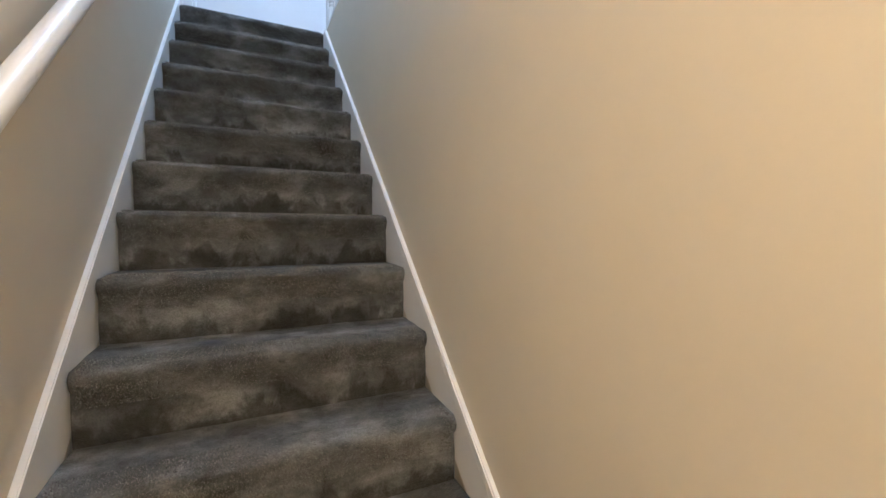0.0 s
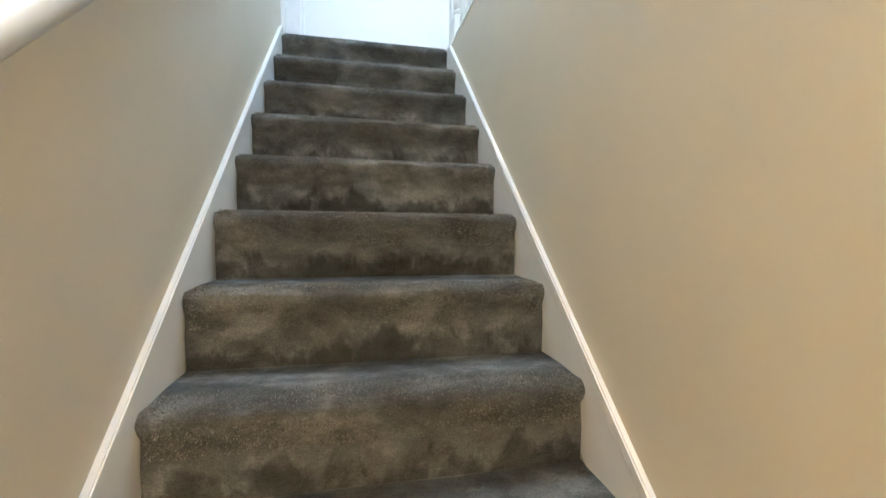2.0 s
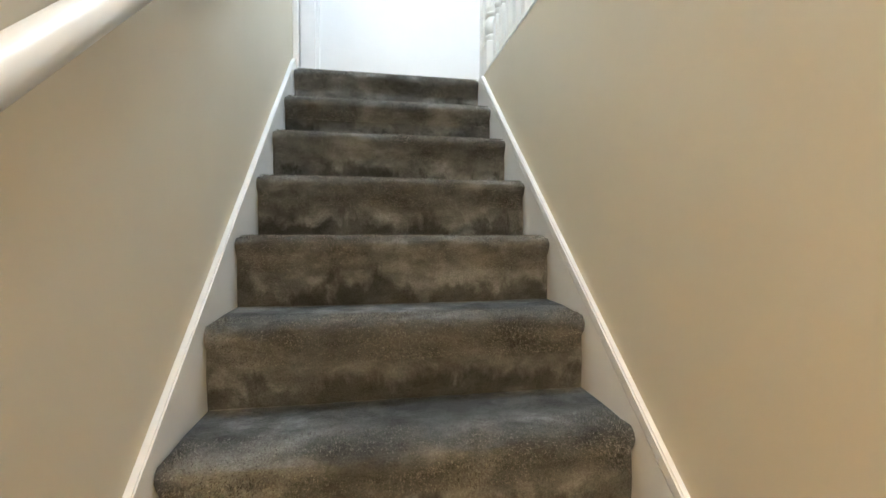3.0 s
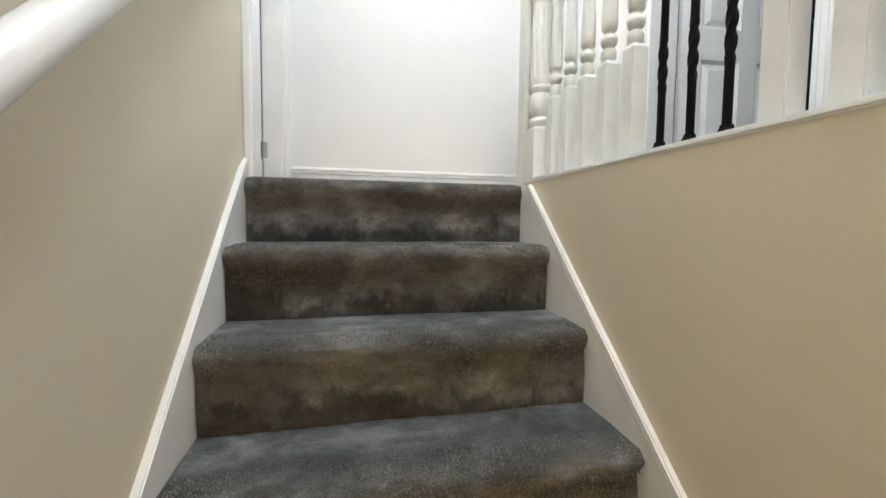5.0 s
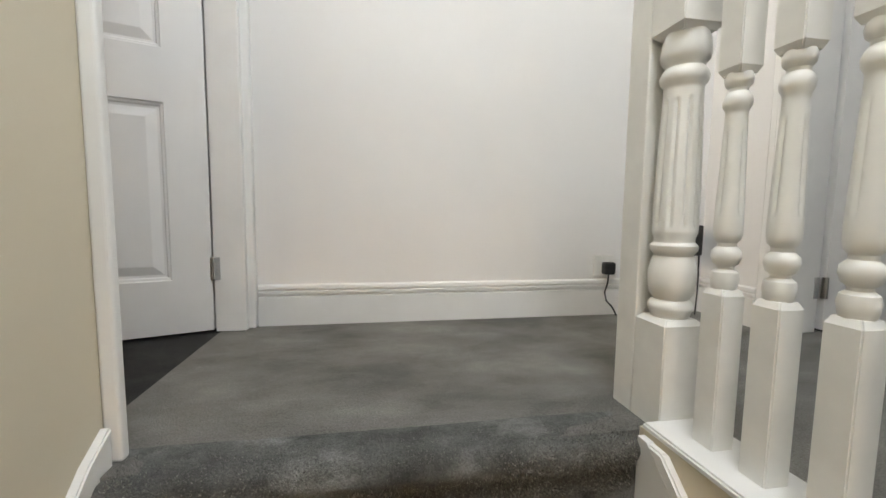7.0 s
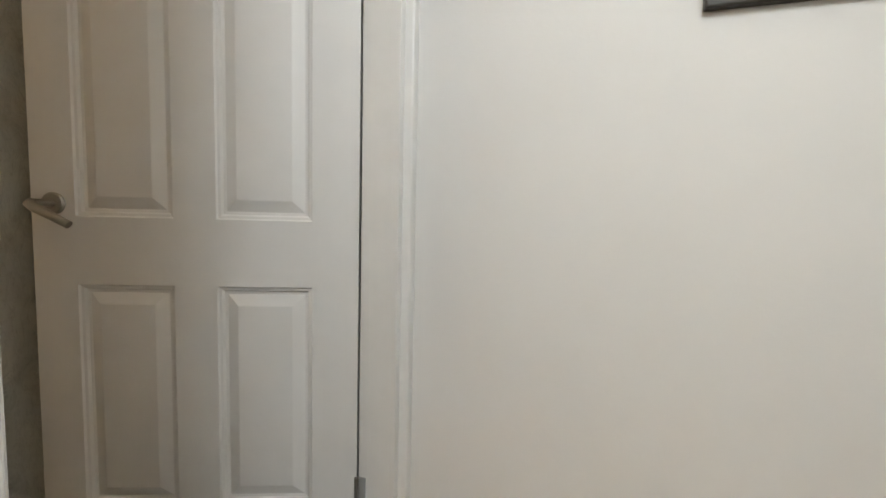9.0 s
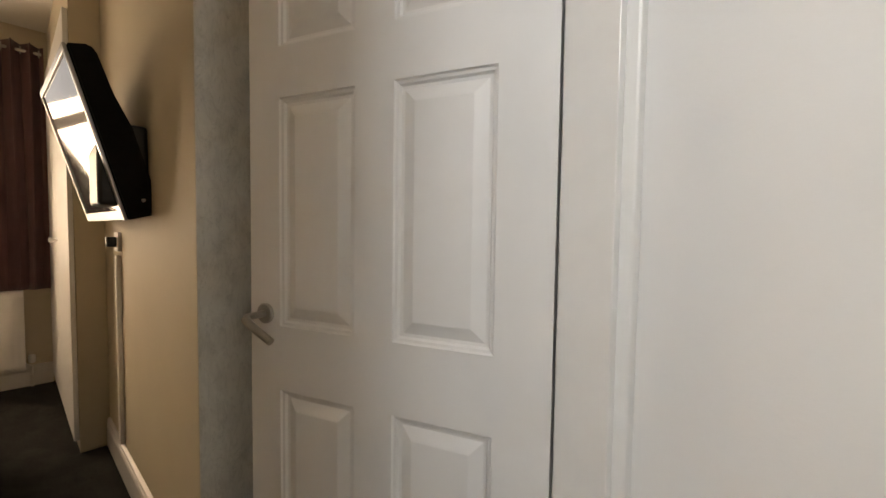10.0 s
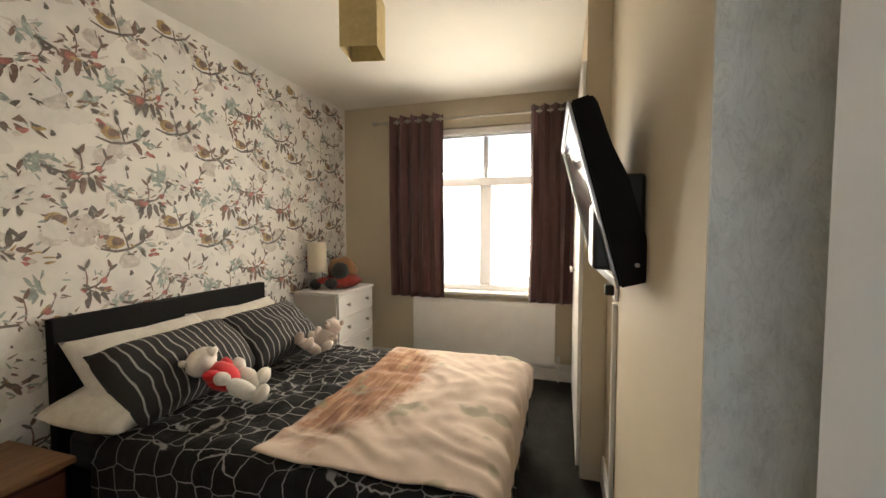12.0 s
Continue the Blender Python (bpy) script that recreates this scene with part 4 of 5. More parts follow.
def tv_part(name, bm, mat, lab="", sm=False):
    bmesh.ops.transform(bm, matrix=tm, verts=bm.verts)
    return part(name, bm, mat, tv, lab, sm)


TH = 0.555
SILVER = plain("silver_bezel", (0.42, 0.42, 0.43), 0.3, 0.8, 0.05, 20, 0)
case = bmesh.new()
prism(case, [(-0.012, 0.0), (-0.012, TH), (0.045, TH), (0.058, TH - 0.02), (0.066, TH - 0.16), (0.085, TH - 0.26), (0.09, 0.06), (0.07, 0.0)], x1, x0, "x")
bmesh.ops.bevel(case, geom=list(case.edges), offset=0.006, segments=2, affect="EDGES")
tv_part("case", case, plain("matte_black_case", (0.006, 0.006, 0.0065), 0.7, 0.0, 0.2, 30, 0.1, 200, 0.0005, 0.15), "", "auto")
bez = bmesh.new()
for dims in ((x1, x0, -0.022, -0.0125, 0, 0.035), (x1, x0, -0.022, -0.0125, TH - 0.022, TH), (x1, x1 + 0.022, -0.022, -0.0125, 0.035, TH - 0.022), (x0 - 0.022, x0, -0.022, -0.0125, 0.035, TH - 0.022)):
    box(bez, *dims, bevel=0.003)
tv_part("bezel", bez, SILVER, "silver bezel")
tv_part("screen", boxed(x1 + 0.022, x0 - 0.022, -0.017, -0.0125, 0.035, TH - 0.022), SCREEN, "glossy dark screen mirroring the window")
bm = bmesh.new()
box(bm, -1.70, -1.50, BED_N - 0.14, BED_N, 1.22, 1.50, bevel=0.012)
part("bracket", bm, BLACKP, tv)
bm = bmesh.new()
lathe(bm, [(0.004, 0), (0.006, 0.003), (0.006, 0.012), (0.003, 0.015)], 12, pose(-1.468, 0.455, 1.24, 0, 90, 0))
part("button", bm, SILVER, tv, smooth="auto")

tag_ = thing("cable_cover", "white plastic cable trunking running from television to skirting", "cable cover", (0, 0, 0))
part("trunking", boxed(-2.10, -2.055, BED_N - 0.018, BED_N, 0.152, 1.02, bevel=0.004), PLASTIC, tag_)
ts = thing("wall_socket", "small white socket with a dark plug under the television", "socket", (-2.08, BED_N, 1.08))
part("plate", boxed(-0.043, 0.043, -0.014, 0, -0.043, 0.043, bevel=0.003), PLASTIC, ts)
part("plug", boxed(-0.02, 0.02, -0.05, -0.014, -0.022, 0.022, bevel=0.005), BLACKP, ts, "black plug")

# ---- ceiling shade ----
SHADE = plain("ochre_fabric_shade", (0.50, 0.40, 0.19), 0.8, 0, 0.12, 30, 0.3, 300, 0.0008)
sh = thing("pendant_shade", "square ochre fabric lampshade hanging from the bedroom ceiling", "lampshade", (-2.07, -0.70, 2.2), 12)
bm = bmesh.new()
h = 0.09
for dims in ((-h, h, -h, -h + 0.003), (-h, h, h - 0.003, h), (-h, -h + 0.003, -h + 0.003, h - 0.003), (h - 0.003, h, -h + 0.003, h - 0.003)):
    box(bm, *dims, 0.0, 0.27)
part("shade", bm, SHADE, sh)
bm = bmesh.new()
tube(bm, [(0, 0, 0.18), (0, 0, 0.32)], 0.004, 8)
lathe(bm, [(0.018, 0.13), (0.02, 0.16), (0.02, 0.2), (0.01, 0.22)], 12)
part("cord", bm, PLASTIC, sh, smooth="auto")
for a in (0, 90):
    bm = boxed(-0.088, 0.088, -0.0015, 0.0015, 0.205, 0.208, m=pose(0, 0, 0, 0, 0, a))
    part("spider", bm, ROD, sh)
bm = bmesh.new()
lathe(bm, [(0.045, 0.32), (0.045, 0.305), (0.02, 0.29)][::-1], 18)
part("rose", bm, PLASTIC, sh)

# ---- bed ----
BX0, BX1 = -2.73, -1.37
BY0, BY1 = BED_S + 0.07, 0.06
bed = thing("bed", "double bed with black headboard and dark divan base", "bed", (0, 0, 0))
BLACKF = plain("black_leatherette", (0.006, 0.006, 0.0065), 0.8, 0, 0.2, 30, 0.3, 90, 0.001, 0.2)
part("headboard", boxed(BX0 + 0.10, BX1 + 0.0, BED_S + 0.012, BED_S + 0.06, 0.12, 0.955, bevel=0.006), BLACKF, bed, "black flat headboard")
part("base", boxed(BX0 + 0.03, BX1 - 0.03, BY0, BY1 - 0.06, 0.05, 0.30, bevel=0.02), BLACKF, bed, "black divan base")
part("mattress", boxed(BX0 + 0.02, BX1 - 0.02, BY0, BY1 - 0.05, 0.302, 0.465, bevel=0.04, seg=4), cloth("dark_fitted_sheet", (0.012, 0.012, 0.013), (0.02, 0.02, 0.021)), bed)
for x in (BX0 + 0.12, BX1 - 0.12):
    for y in (BY0 + 0.1, BY1 - 0.16):
        bm = bmesh.new()
        lathe(bm, [(0.022, -0.004), (0.026, 0.01), (0.022, 0.05)], 14, Matrix.Translation((x, y, 0)))
        part("foot", bm, BLACKP, bed, smooth="auto")


def duvet_cloth():
    """Charcoal cotton printed with thin pale lattice lines, bent by the creases."""
    m, n, l, b = nodes_of("charcoal_lattice_cotton")
    v = coords(n, l, (1, 1, 1))
    bend = n.new("ShaderNodeTexNoise")
    bend.inputs["Scale"].default_value, bend.inputs["Detail"].default_value = 7.0, 4
    l.new(v, bend.inputs["Vector"])
    move = n.new("ShaderNodeVectorMath")
    move.operation = "MULTIPLY_ADD"
    move.inputs[1].default_value = (0.06, 0.06, 0.06)
    l.new(bend.outputs["Color"], move.inputs[0])
    l.new(v, move.inputs[2])
    vo = n.new("ShaderNodeTexVoronoi")
    vo.feature = "DISTANCE_TO_EDGE"
    vo.inputs["Scale"].default_value = 10.5
    vo.inputs["Randomness"].default_value = 0.45
    l.new(move.outputs[0], vo.inputs["Vector"])
    line = ramp(n, l, vo.outputs["Distance"], [(0.012, (1, 1, 1)), (0.030, (0, 0, 0))])
    dark = ramp(n, l, noise_of(n, l, v, 12, 5), [(0.3, (0.006, 0.006, 0.0065)), (0.7, (0.014, 0.0135, 0.0145))])
    l.new(mixed(n, l, line, dark, (0.27, 0.262, 0.25)), b.inputs["Base Color"])
    b.inputs["Roughness"].default_value = 0.9
    b.inputs["Specular IOR Level"].default_value = 0.2
    b.inputs["Sheen Weight"].default_value = 0.02
    bumped(n, l, b, noise_of(n, l, v, 14, 6, 0.6, 0.6), 0.5, 0.03)
    return m


def striped_cloth():
    """The same print seen as pale wavering lines on the pillow fronts."""
    m, n, l, b = nodes_of("charcoal_striped_cotton")
    v = coords(n, l, (1, 1, 1))
    w = n.new("ShaderNodeTexWave")
    w.bands_direction = "X"
    w.inputs["Scale"].default_value, w.inputs["Distortion"].default_value, w.inputs["Detail"].default_value, w.inputs["Detail Scale"].default_value = 7.2, 2.6, 1.2, 1.2
    l.new(v, w.inputs["Vector"])
    line = ramp(n, l, w.outputs["Fac"], [(0.90, (0, 0, 0)), (0.97, (1, 1, 1))])
    l.new(mixed(n, l, line, (0.026, 0.025, 0.027), (0.36, 0.34, 0.32)), b.inputs["Base Color"])
    b.inputs["Roughness"].default_value = 0.9
    bumped(n, l, b, noise_of(n, l, v, 12, 6, 0.6, 0.6), 0.4, 0.02)
    return m


DUVET, STRIPE = duvet_cloth(), striped_cloth()


def draped(x0, x1, y0, y1, top, hang, lift, seed, nx=60, ny=70, round_=0.07, thick=0.03, sides=(1, 1, 0, 1), rum=0.014, folds=0.0):
    """A soft cover over the bed: flat top, rolled edges, hanging sides (x-, x+, y-, y+)."""
    bm = bmesh.new()
    off = Vector((seed * 3.7, seed * 1.3, 0))

    def across(a, b, n, s_lo, s_hi):
        pts = []
        if s_lo:
            pts += [(a, -hang * (1 - i / 6)) for i in range(6)]
            pts += [(a + round_ * (1 - math.cos(q)), -round_ + round_ * math.sin(q)) for q in [math.pi / 2 * i / 6 for i in range(6)]]
        lo, hi = a + (round_ if s_lo else 0), b - (round_ if s_hi else 0)
        pts += [(lo + (hi - lo) * i / n, 0.0) for i in range(n + 1)]
        if s_hi:
            pts += [(b - round_ * (1 - math.cos(q)), -round_ + round_ * math.sin(q)) for q in [math.pi / 2 * (1 - i / 6) for i in range(1, 7)]]
            pts += [(b, -round_ - (hang - round_) * i / 6) for i in range(1, 7)]
        return pts
    ax = across(x0, x1, nx, sides[0], sides[1])
    ay = across(y0, y1, ny, sides[2], sides[3])
    grid = []
    for x, dx in ax:
        row = []
        for y, dy in ay:
            w = noise.noise(Vector((x * 4, y * 4, dx + dy)) + off) * rum * 1.6 + noise.noise(Vector((x * 11, y * 9, dx * 3 + dy * 3)) + off) * rum
            if folds:
                bend = noise.noise(Vector((x * 2.1, y * 1.7, 8.3))) * 3.0
                fade = 0.35 + 0.65 * max(0.0, min(1.0, 0.5 + 1.3 * noise.noise(Vector((x * 2.6, y * 2.2, 5.5)))))
                w += fade * (folds * (0.5 - abs(noise.noise(Vector((x * 1.4 + y * 1.2, y * 4.6 - x * 4.2 + bend, 3.1))))) + folds * 0.45 * noise.noise(Vector((x * 3 + y * 2, y * 12 - x * 13 + bend * 2, 1.7))))
            drop = min(dx, dy) if dx * dy == 0 else -math.hypot(dx, dy) if max(-dx, -dy) < round_ else min(dx, dy)
            drop = max(drop, -hang)
            sx = x + (w * 0.9 if dx < -0.03 else 0) + (math.copysign(0.02, x - (x0 + x1) / 2) * (-dx / hang) if dx < 0 else 0)
            sy = y + (w * 0.9 if dy < -0.03 else 0)
            row.append(bm.verts.new((sx, sy, top + lift + drop + w * (1 if drop > -0.08 else 0.3))))
        grid.append(row)
    for a, b in zip(grid, grid[1:]):
        for j in range(len(a) - 1):
            bm.faces.new((a[j], a[j + 1], b[j + 1], b[j]))
    bmesh.ops.recalc_face_normals(bm, faces=bm.faces)
    return bm


tagged(thicken(part("duvet", draped(BX0 - 0.02, BX1 + 0.04, BY0 + 0.27, BY1 - 0.01, 0.515, 0.44, 0.0, 1, 80, 100, 0.07, 0.03, (1, 1, 0, 1), 0.014, 0.014), DUVET, smooth=True), 0.012), "charcoal duvet cover printed with pale lattice lines", "duvet")


def throw_cloth():
    """Cream fleece with a broad brown printed figure and small green sprigs."""
    m, n, l, b = nodes_of("cream_printed_fleece")
    v = coords(n, l)
    sep = n.new("ShaderNodeSeparateXYZ")
    l.new(v, sep.inputs[0])
    cream = ramp(n, l, noise_of(n, l, v, 5, 5, 0.6), [(0.3, (0.46, 0.36, 0.29)), (0.6, (0.57, 0.46, 0.37)), (0.75, (0.62, 0.52, 0.43))])
    tawny = ramp(n, l, noise_of(n, l, coords(n, l, (2.2, 14, 3)), 2.0, 6, 0.65, 0.8), [(0.3, (0.11, 0.045, 0.02)), (0.5, (0.28, 0.125, 0.055)), (0.7, (0.46, 0.29, 0.16))])
    # the printed figure lies in a soft-edged oval near the head end of the fleece
    mp = n.new("ShaderNodeMapping")
    mp.inputs["Location"].default_value = (2.12, 0.68, 0)
    l.new(v, mp.inputs["Vector"])
    mp2 = n.new("ShaderNodeMapping")
    mp2.inputs["Rotation"].default_value = (0, 0, radians(-8))
    mp2.inputs["Scale"].default_value = (1.75, 4.2, 0)
    l.new(mp.outputs[0], mp2.inputs["Vector"])
    ln = n.new("ShaderNodeVectorMath")
    ln.operation = "LENGTH"
    l.new(mp2.outputs[0], ln.inputs[0])
    wob = n.new("ShaderNodeMath")
    wob.operation = "MULTIPLY_ADD"
    wob.inputs[1].default_value = 1.1
    l.new(noise_of(n, l, v, 9, 6, 0.7), wob.inputs[0])
    l.new(ln.outputs["Value"], wob.inputs[2])
    mr = n.new("ShaderNodeMapRange")
    mr.inputs[1].default_value, mr.inputs[2].default_value, mr.inputs[3].default_value, mr.inputs[4].default_value = 1.35, 1.75, 1.0, 0.0
    l.new(wob.outputs[0], mr.inputs[0])
    col = mixed(n, l, mr.outputs[0], cream, tawny)
    sprig = ramp(n, l, noise_of(n, l, v, 6.5, 2, 0.4), [(0.66, (0, 0, 0)), (0.71, (1, 1, 1))])
    col = mixed(n, l, mixed(n, l, 0.55, (0, 0, 0), sprig), col, (0.20, 0.21, 0.12))
    l.new(col, b.inputs["Base Color"])
    b.inputs["Roughness"].default_value = 0.95
    b.inputs["Sheen Weight"].default_value = 0.08
    bumped(n, l, b, noise_of(n, l, v, 200, 3), 0.5, 0.002)
    return m


tagged(thicken(part("throw_blanket", draped(BX0 - 0.03, BX1 - 0.015, -0.80, BY1 + 0.02, 0.53, 0.22, 0.012, 4, 90, 80, 0.085, 0.03, (1, 0, 0, 1), 0.010, 0.019), throw_cloth(), smooth=True), 0.006),
       "cream fleece throw with brown print across the bed foot", "blanket")


def pillow(name, label, place, size, turn, mat):
    bm = bmesh.new()
    nx, ny = 26, 18
    for side in (1, -1):
        g = []
        for i in range(nx + 1):
            row = []
            for j in range(ny + 1):
                u, v = 2 * i / nx - 1, 2 * j / ny - 1
                puff = ((1 - abs(u) ** 2.6) * (1 - abs(v) ** 2.6)) ** 0.45 if abs(u) < 1 and abs(v) < 1 else 0
                pin = 1 - 0.07 * (1 - abs(u)) * abs(v) ** 3 * 2
                z = side * size[2] / 2 * puff * (1 + 0.18 * noise.noise(Vector((u * 2, v * 2, place[0] * 5))))
                row.append(bm.verts.new((u * size[0] / 2 * (1 - 0.05 * (1 - v * v) * 0), v * size[1] / 2 * pin, z)))
            g.append(row)
        for a, b in zip(g, g[1:]):
            for j in range(ny):
                bm.faces.new((a[j], a[j + 1], b[j + 1], b[j]))
    bmesh.ops.remove_doubles(bm, verts=bm.verts, dist=1e-4)
    ob = part(name, bm, mat, smooth=True)
    ob.matrix_world = pose(*place, *turn)
    return tagged(ob, label, "pillow", "pillows on the bed")


COTTON = cloth("white_pillow_cotton", (0.60, 0.56, 0.50), (0.72, 0.68, 0.61), 200)
for cx, wide in ((BX1 - 0.35, 0.72), (BX0 + 0.42, 0.66)):
    pillow("pillow", "plain white pillow lying at the headboard", (cx + 0.17, BED_S + 0.27, 0.60), (0.54, 0.38, 0.16), (-6, 4, 10), COTTON)
    pillow("pillow", "white pillow leaning on the headboard", (cx + 0.03, BED_S + 0.235, 0.715), (0.64, 0.40, 0.15), (-46, 0, -2), COTTON)
    pillow("pillow", "charcoal patterned pillow leaning on the white pillows", (cx - 0.02, BED_S + 0.36, 0.680), (wide, 0.40, 0.27), (-42, 0, 3), STRIPE)

# ---- soft toys ----
PLUSH = cloth("white_plush", (0.74, 0.70, 0.63), (0.82, 0.78, 0.72), 90)
REDJ = cloth("red_knit", (0.52, 0.010, 0.014), (0.64, 0.018, 0.022), 90)
PINK = cloth("cream_pink_plush", (0.68, 0.55, 0.49), (0.78, 0.69, 0.62), 90)
BROWNP = cloth("brown_plush", (0.20, 0.09, 0.035), (0.30, 0.15, 0.06), 90)


def toy(name, label, place, turn, shapes, mats):
    bm = bmesh.new()
    for slot, p_, s_, r_ in shapes:
        vs = blob(bm, p_, s_, r_, 0.10, 16)
        for f in {f for v in vs for f in v.link_faces}:
            f.material_index = slot
    ob = part(name, bm, mats, smooth=True)
    ob.matrix_world = turn if isinstance(turn, Matrix) else pose(*place, *turn)
    return tagged(ob, label, "soft toy", "soft toys")


BEAR = [(0, (0, 0, 0.30), (0.075, 0.065, 0.062), (0, 0, 0)), (0, (0, -0.06, 0.285), (0.03, 0.03, 0.026), (0, 0, 0)), (0, (0.055, 0.01, 0.355), (0.022, 0.014, 0.022), (0, 0, 0)), (0, (-0.055, 0.01, 0.355), (0.022, 0.014, 0.022), (0, 0, 0)),
        (1, (0, 0, 0.17), (0.085, 0.07, 0.095), (0, 0, 0)), (1, (0.085, -0.02, 0.20), (0.032, 0.032, 0.06), (0, 40, 0)), (1, (-0.085, -0.02, 0.20), (0.032, 0.032, 0.06), (0, -40, 0)),
        (0, (0.11, -0.045, 0.15), (0.034, 0.034, 0.045), (0, 30, 0)), (0, (-0.11, -0.045, 0.15), (0.034, 0.034, 0.045), (0, -30, 0)), (0, (0.055, -0.10, 0.075), (0.042, 0.085, 0.042), (0, 0, 10)), (0, (-0.055, -0.10, 0.075), (0.042, 0.085, 0.042), (0, 0, -10)),
        (0, (0.065, -0.185, 0.09), (0.042, 0.03, 0.052), (0, 0, 0)), (0, (-0.065, -0.185, 0.09), (0.042, 0.03, 0.052), (0, 0, 0)), (2, (0, -0.088, 0.292), (0.010, 0.008, 0.008), (0, 0, 0))]
LYING = [(0, (0, -0.01, 0.315), (0.088, 0.078, 0.075), (0, 0, 0)), (0, (0, -0.082, 0.30), (0.034, 0.034, 0.03), (0, 0, 0)), (0, (0.068, 0.01, 0.375), (0.024, 0.016, 0.024), (0, 0, 0)), (0, (-0.068, 0.01, 0.375), (0.024, 0.016, 0.024), (0, 0, 0))] + BEAR[4:9] + [
    (0, (0.062, -0.03, 0.055), (0.046, 0.046, 0.080), (0, 22, 0)), (0, (-0.052, -0.02, 0.035), (0.044, 0.044, 0.095), (0, -6, 0)), (0, (0.085, -0.06, -0.01), (0.050, 0.058, 0.042), (0, 0, 0)), (0, (-0.06, -0.05, -0.065), (0.046, 0.058, 0.038), (0, 0, 0)), (2, (0, -0.113, 0.31), (0.012, 0.009, 0.009), (0, 0, 0))]
toy("teddy_bear", "white teddy bear in a red jumper lying on the bed", (0, 0, 0), Matrix.Translation((-1.735, -1.13, 0.585)) @ pose(0, 0, 0, 0, -34, -66) @ Matrix(((0, 0, 0.80), (-0.88, 0, 0), (0, -0.88, 0))).to_4x4(), LYING, [PLUSH, REDJ, BLACKP])
toy("teddy_bear", "cream teddy bear slumped against the pillows", (0, 0, 0), pose(-2.40, -1.25, 0.515, -35, 10, 70) @ Matrix.Scale(0.78, 4), BEAR, [PINK, PINK, BLACKP])

# ---- chest of drawers and what stands on it ----
chest = thing("chest_of_drawers", "white chest of drawers with small metal handles", "chest of drawers", (0, 0, 0))
CX0, CX1, CY0, CY1 = -3.62, -3.02, BED_S + 0.012, -1.46
part("carcass", boxed(CX0, CX1, CY0, CY1, 0.0, 0.80, bevel=0.002), plain("white_melamine", (0.72, 0.70, 0.67), 0.4, 0, 0.03, 4, 0), chest)
part("top", boxed(CX0 - 0.008, CX1 + 0.008, CY0, CY1 + 0.025, 0.801, 0.825, bevel=0.003), GLOSS, chest)
for i in range(4):
    z = 0.06 + i * 0.185
    dr = part("drawer", boxed(CX0 + 0.01, CX1 - 0.01, CY1 + 0.001, CY1 + 0.02, z, z + 0.178, bevel=0.003), GLOSS, chest)
    for x in (CX1 - 0.14, CX0 + 0.14):
        bm = bmesh.new()
        lathe(bm, [(0.008, 0), (0.007, 0.012), (0.016, 0.018), (0.016, 0.026), (0.0, 0.029)], 12, pose(x, CY1 + 0.02, z + 0.10, -90, 0, 0))
        part("handle", bm, STEEL, dr, smooth="auto")
tl = thing("table_lamp", "cream cylinder table lamp on the chest of drawers", "lamp", (-3.17, -1.73, 0.825))
bm = bmesh.new()
lathe(bm, [(0.06, 0), (0.06, 0.012), (0.018, 0.03), (0.014, 0.06), (0.024, 0.10), (0.014, 0.14), (0.012, 0.2)], 20)
part("base", bm, plain("cream_ceramic", (0.62, 0.56, 0.46), 0.3), tl, smooth="auto")
bm = bmesh.new()
lathe(bm, [(0.078, 0.15), (0.078, 0.40), (0.075, 0.40), (0.075, 0.15), (0.078, 0.15)], 28, cap=False)
part("shade", bm, cloth("cream_shade", (0.62, 0.55, 0.43), (0.7, 0.62, 0.5)), tl, smooth="auto")
toy("plush_toy", "brown and red plush toy lying on the chest of drawers", (-3.36, -1.60, 0.820), (0, 0, 70),
    [(0, (0, 0, 0.155), (0.13, 0.12, 0.12), (0, 0, 0)), (1, (0.02, -0.02, 0.07), (0.18, 0.14, 0.07), (0, 0, 0)), (2, (0.09, -0.10, 0.16), (0.075, 0.07, 0.075), (0, 0, 0)), (2, (0.06, -0.17, 0.06), (0.05, 0.06, 0.045), (0, 0, 0)),
     (2, (-0.02, -0.27, 0.055), (0.045, 0.045, 0.045), (0, 0, 0)), (1, (0.0, -0.2, 0.08), (0.03, 0.08, 0.03), (0, 0, 0))], [BROWNP, cloth("deep_red_plush", (0.20, 0.012, 0.012), (0.30, 0.03, 0.02), 90), cloth("black_plush", (0.01, 0.01, 0.01), (0.02, 0.02, 0.02), 90)])

# ---- bedside table ----
m, n, l, b = nodes_of("oak_veneer")
v = coords(n, l, (3, 22, 22))
g = noise_of(n, l, v, 2.5, 6, 0.6, 0.8)
l.new(ramp(n, l, g, [(0.3, (0.13, 0.065, 0.03)), (0.6, (0.22, 0.12, 0.06)), (0.8, (0.28, 0.165, 0.09))]), b.inputs["Base Color"])
b.inputs["Roughness"].default_value = 0.42
bumped(n, l, b, g, 0.2, 0.001)
OAK = m
m, n, l, b = nodes_of("red_brown_veneer")
g = noise_of(n, l, coords(n, l, (3, 3, 22)), 2.5, 6, 0.6, 0.8)
l.new(ramp(n, l, g, [(0.3, (0.06, 0.018, 0.012)), (0.7, (0.12, 0.038, 0.022))]), b.inputs["Base Color"])
b.inputs["Roughness"].default_value = 0.45
night = thing("bedside_table", "wooden bedside table with a pale oak top", "bedside table", (0, 0, 0))
part("top", boxed(-1.24, -0.80, BED_S + 0.012, -1.46, 0.475, 0.50, bevel=0.004), OAK, night, "pale oak top")
part("body", boxed(-1.22, -0.82, BED_S + 0.02, -1.49, -0.004, 0.474, bevel=0.003), m, night)
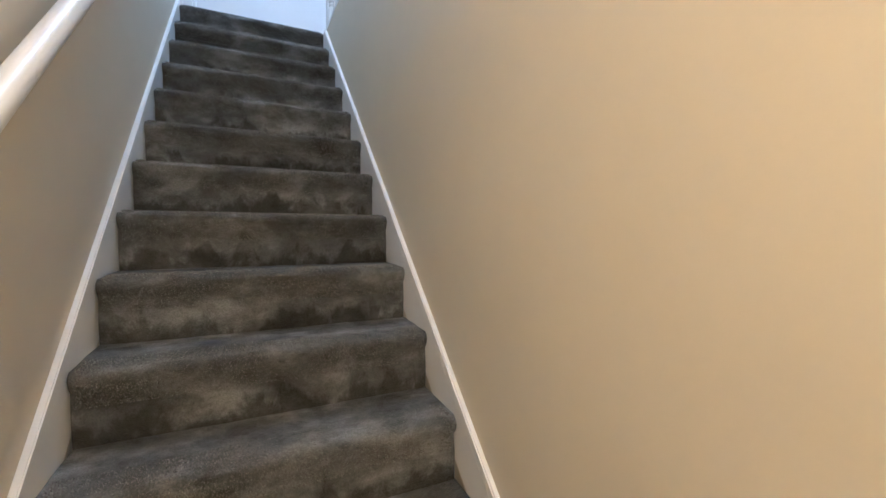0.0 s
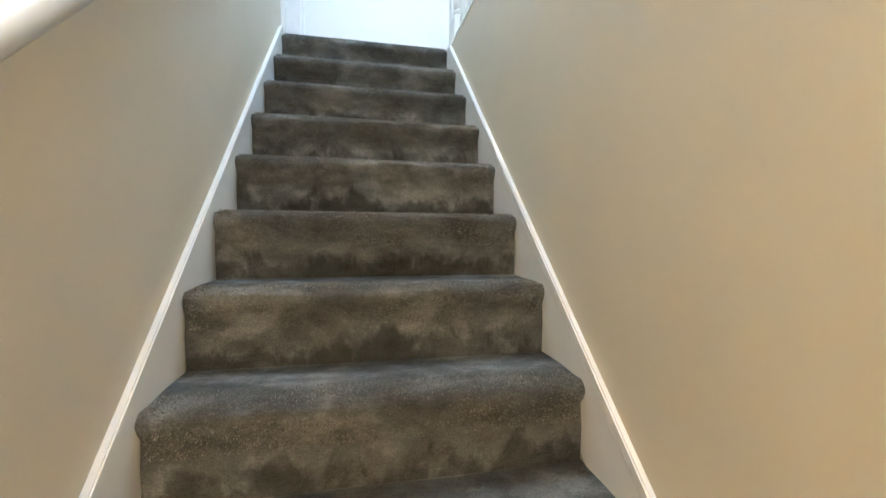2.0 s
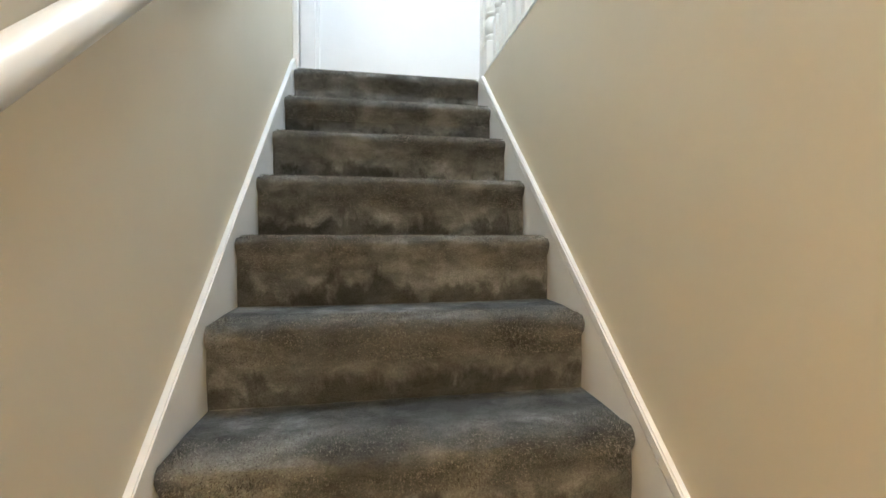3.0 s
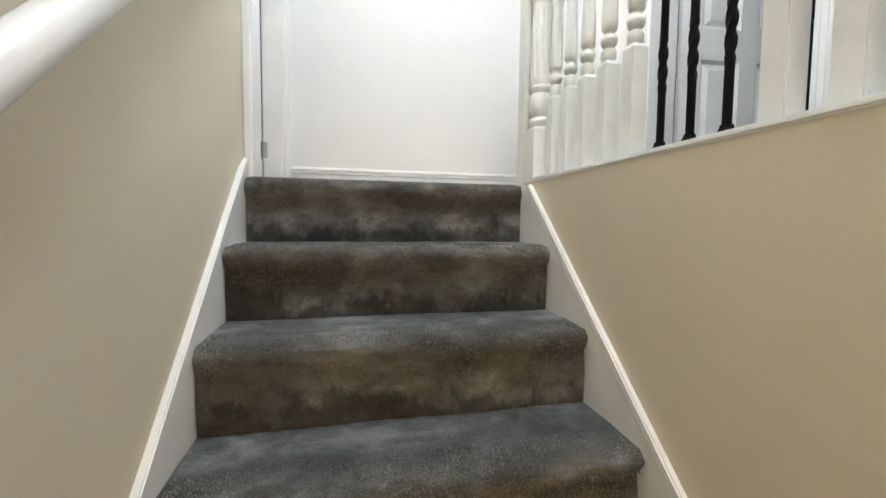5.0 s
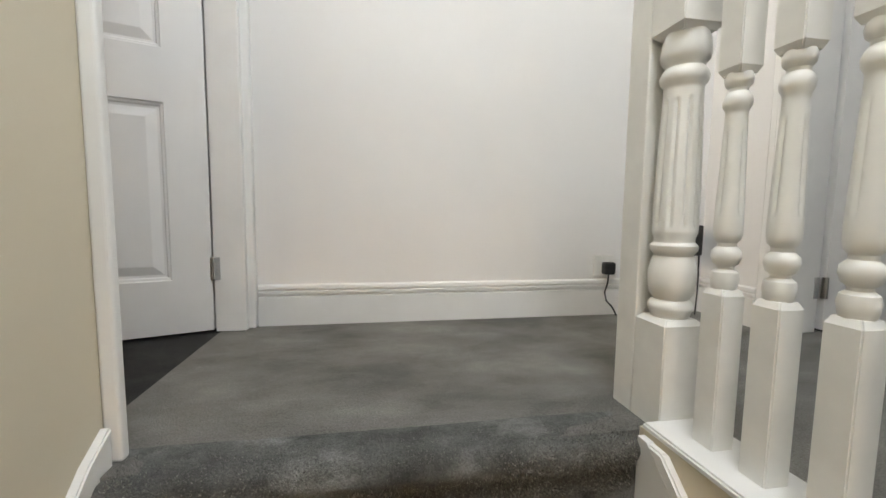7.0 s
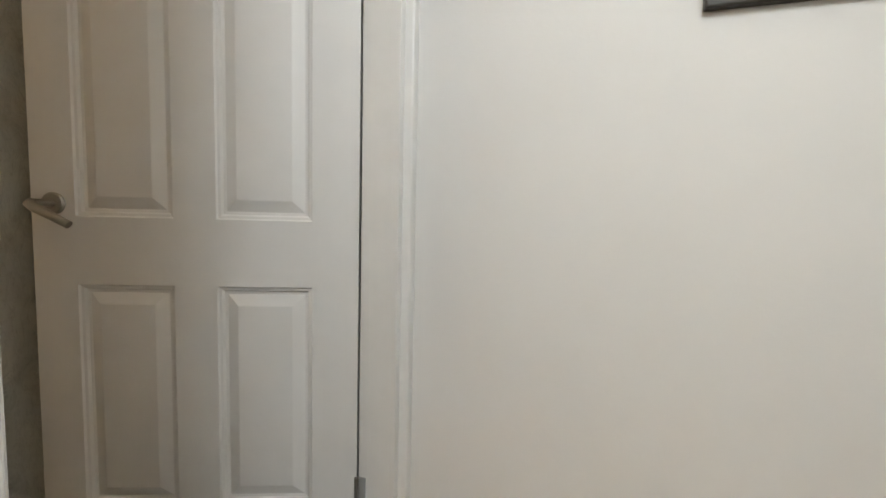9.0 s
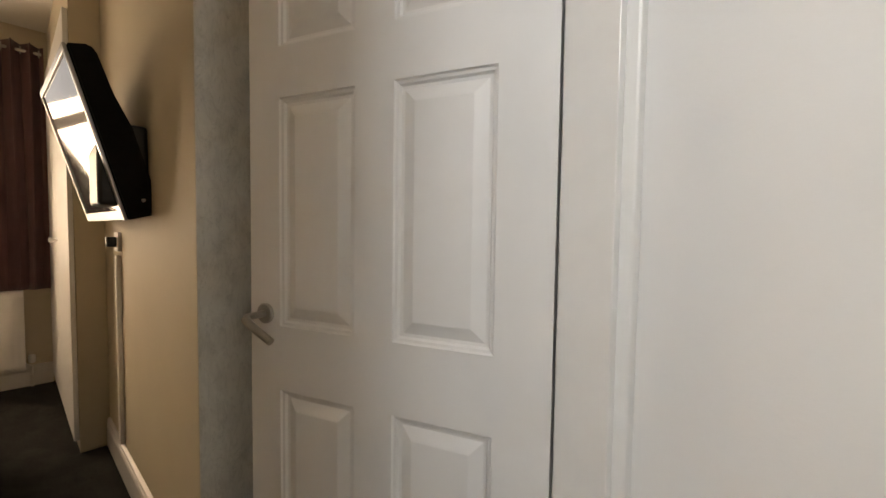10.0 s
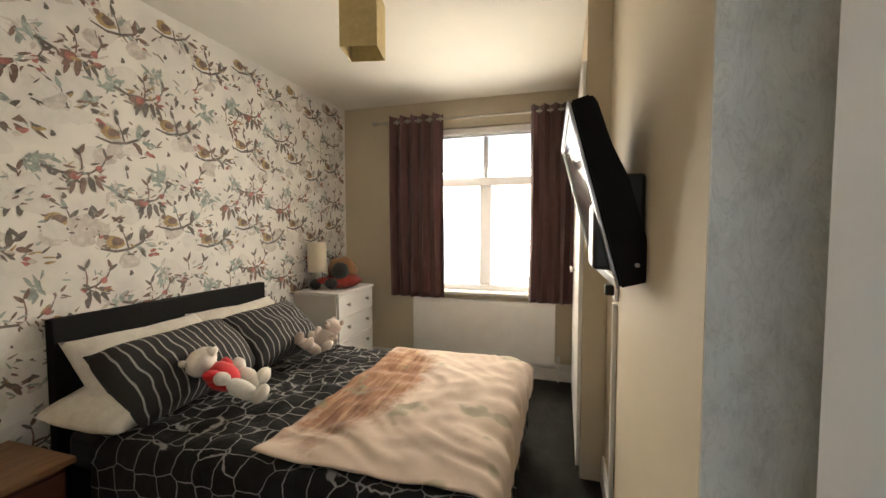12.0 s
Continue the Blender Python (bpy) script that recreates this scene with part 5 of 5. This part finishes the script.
for z in (0.05, 0.26):
    d = part("drawer", boxed(-1.205, -0.835, -1.489, -1.475, z, z + 0.195, bevel=0.003), m, night)
    bm = bmesh.new()
    lathe(bm, [(0.006, 0), (0.006, 0.01), (0.014, 0.016), (0.0, 0.024)], 12, pose(-1.02, -1.475, z + 0.1, -90, 0, 0))
    part("knob", bm, STEEL, d, smooth="auto")

# ---- carpet pile ----
m, n, l, b = nodes_of("carpet_fibre_tips")
geo = n.new("ShaderNodeNewGeometry")
l.new(ramp(n, l, geo.outputs["Random Per Island"], [(0.0, (0.07, 0.068, 0.06)), (0.6, (0.22, 0.215, 0.195)), (0.85, (0.31, 0.30, 0.275)), (1.0, (0.44, 0.43, 0.40))]), b.inputs["Base Color"])
b.inputs["Roughness"].default_value = 0.7
NAP = m


def pile(name, count, spot, seed, parent, mat, length=0.007, width=0.0011):
    """Short cut-pile tufts: thin leaning blades on a surface given by spot(u, v) -> place, normal."""
    g = np.random.default_rng(seed)
    u, v = g.random(count), g.random(count) ** 1.35
    base, nor = spot(u, v)
    lean = nor + g.normal(0, 0.38, (count, 3))
    lean /= np.linalg.norm(lean, axis=1)[:, None]
    side = np.cross(lean, g.normal(0, 1, (count, 3)))
    side /= np.linalg.norm(side, axis=1)[:, None]
    ln = (length * g.uniform(0.5, 1.15, count))[:, None]
    root = base - nor * 0.002
    tris = np.stack([root - side * width, root + side * width, root + lean * ln], axis=1).reshape(-1, 3)
    me = bpy.data.meshes.new(name)
    me.vertices.add(count * 3)
    me.vertices.foreach_set("co", tris.ravel())
    me.loops.add(count * 3)
    me.loops.foreach_set("vertex_index", np.arange(count * 3))
    me.polygons.add(count)
    me.polygons.foreach_set("loop_start", np.arange(0, count * 3, 3))
    me.update(calc_edges=True)
    me.materials.append(mat)
    ob = new(name, me)
    ob.parent = parent
    ob["kind"] = "stuff"
    return ob


def nosing_spot(k):
    """Over the top of the riser, round the nosing and across the tread of step k."""
    path = np.array([(0.010, -0.10), (0.006, -0.060), (-0.005, -0.045), (-0.0105, -0.030), (-0.0085, -0.014), (0.0, -0.004), (0.016, 0.0), (0.06, 0.0), (0.085, 0.0)])
    d = np.diff(path, axis=0)
    ln = np.hypot(d[:, 0], d[:, 1])
    at = np.concatenate([[0], np.cumsum(ln)]) / ln.sum()
    nrm = np.stack([-d[:, 1], d[:, 0]], axis=1) / ln[:, None]

    def spot(u, v):
        i = np.clip(np.searchsorted(at, v, side="right") - 1, 0, len(ln) - 1)
        f = ((v - at[i]) / (at[i + 1] - at[i]))[:, None]
        p = path[i] * (1 - f) + path[i + 1] * f
        n = nrm[i]
        x = 0.012 + u * (right_edge(-GOING * k) - 0.024)
        return np.stack([x, p[:, 0] - GOING * k, p[:, 1] - RISE * k], axis=1), np.stack([0 * u, n[:, 0], n[:, 1]], axis=1)
    return spot


for k in range(STEPS - 1):
    pile("carpet_nap", 17000, nosing_spot(k), 20 + k, stairs, NAP)
floor_ob = bpy.data.objects["floor_landing"]
pile("carpet_nap", 60000, lambda u, v: (np.stack([-0.09 + u * 1.03, 0.04 + v * (END - 0.06), 0 * u], axis=1), np.stack([0 * u, 0 * u, 1 + 0 * u], axis=1)), 77, floor_ob, LANDCARP, 0.0045)
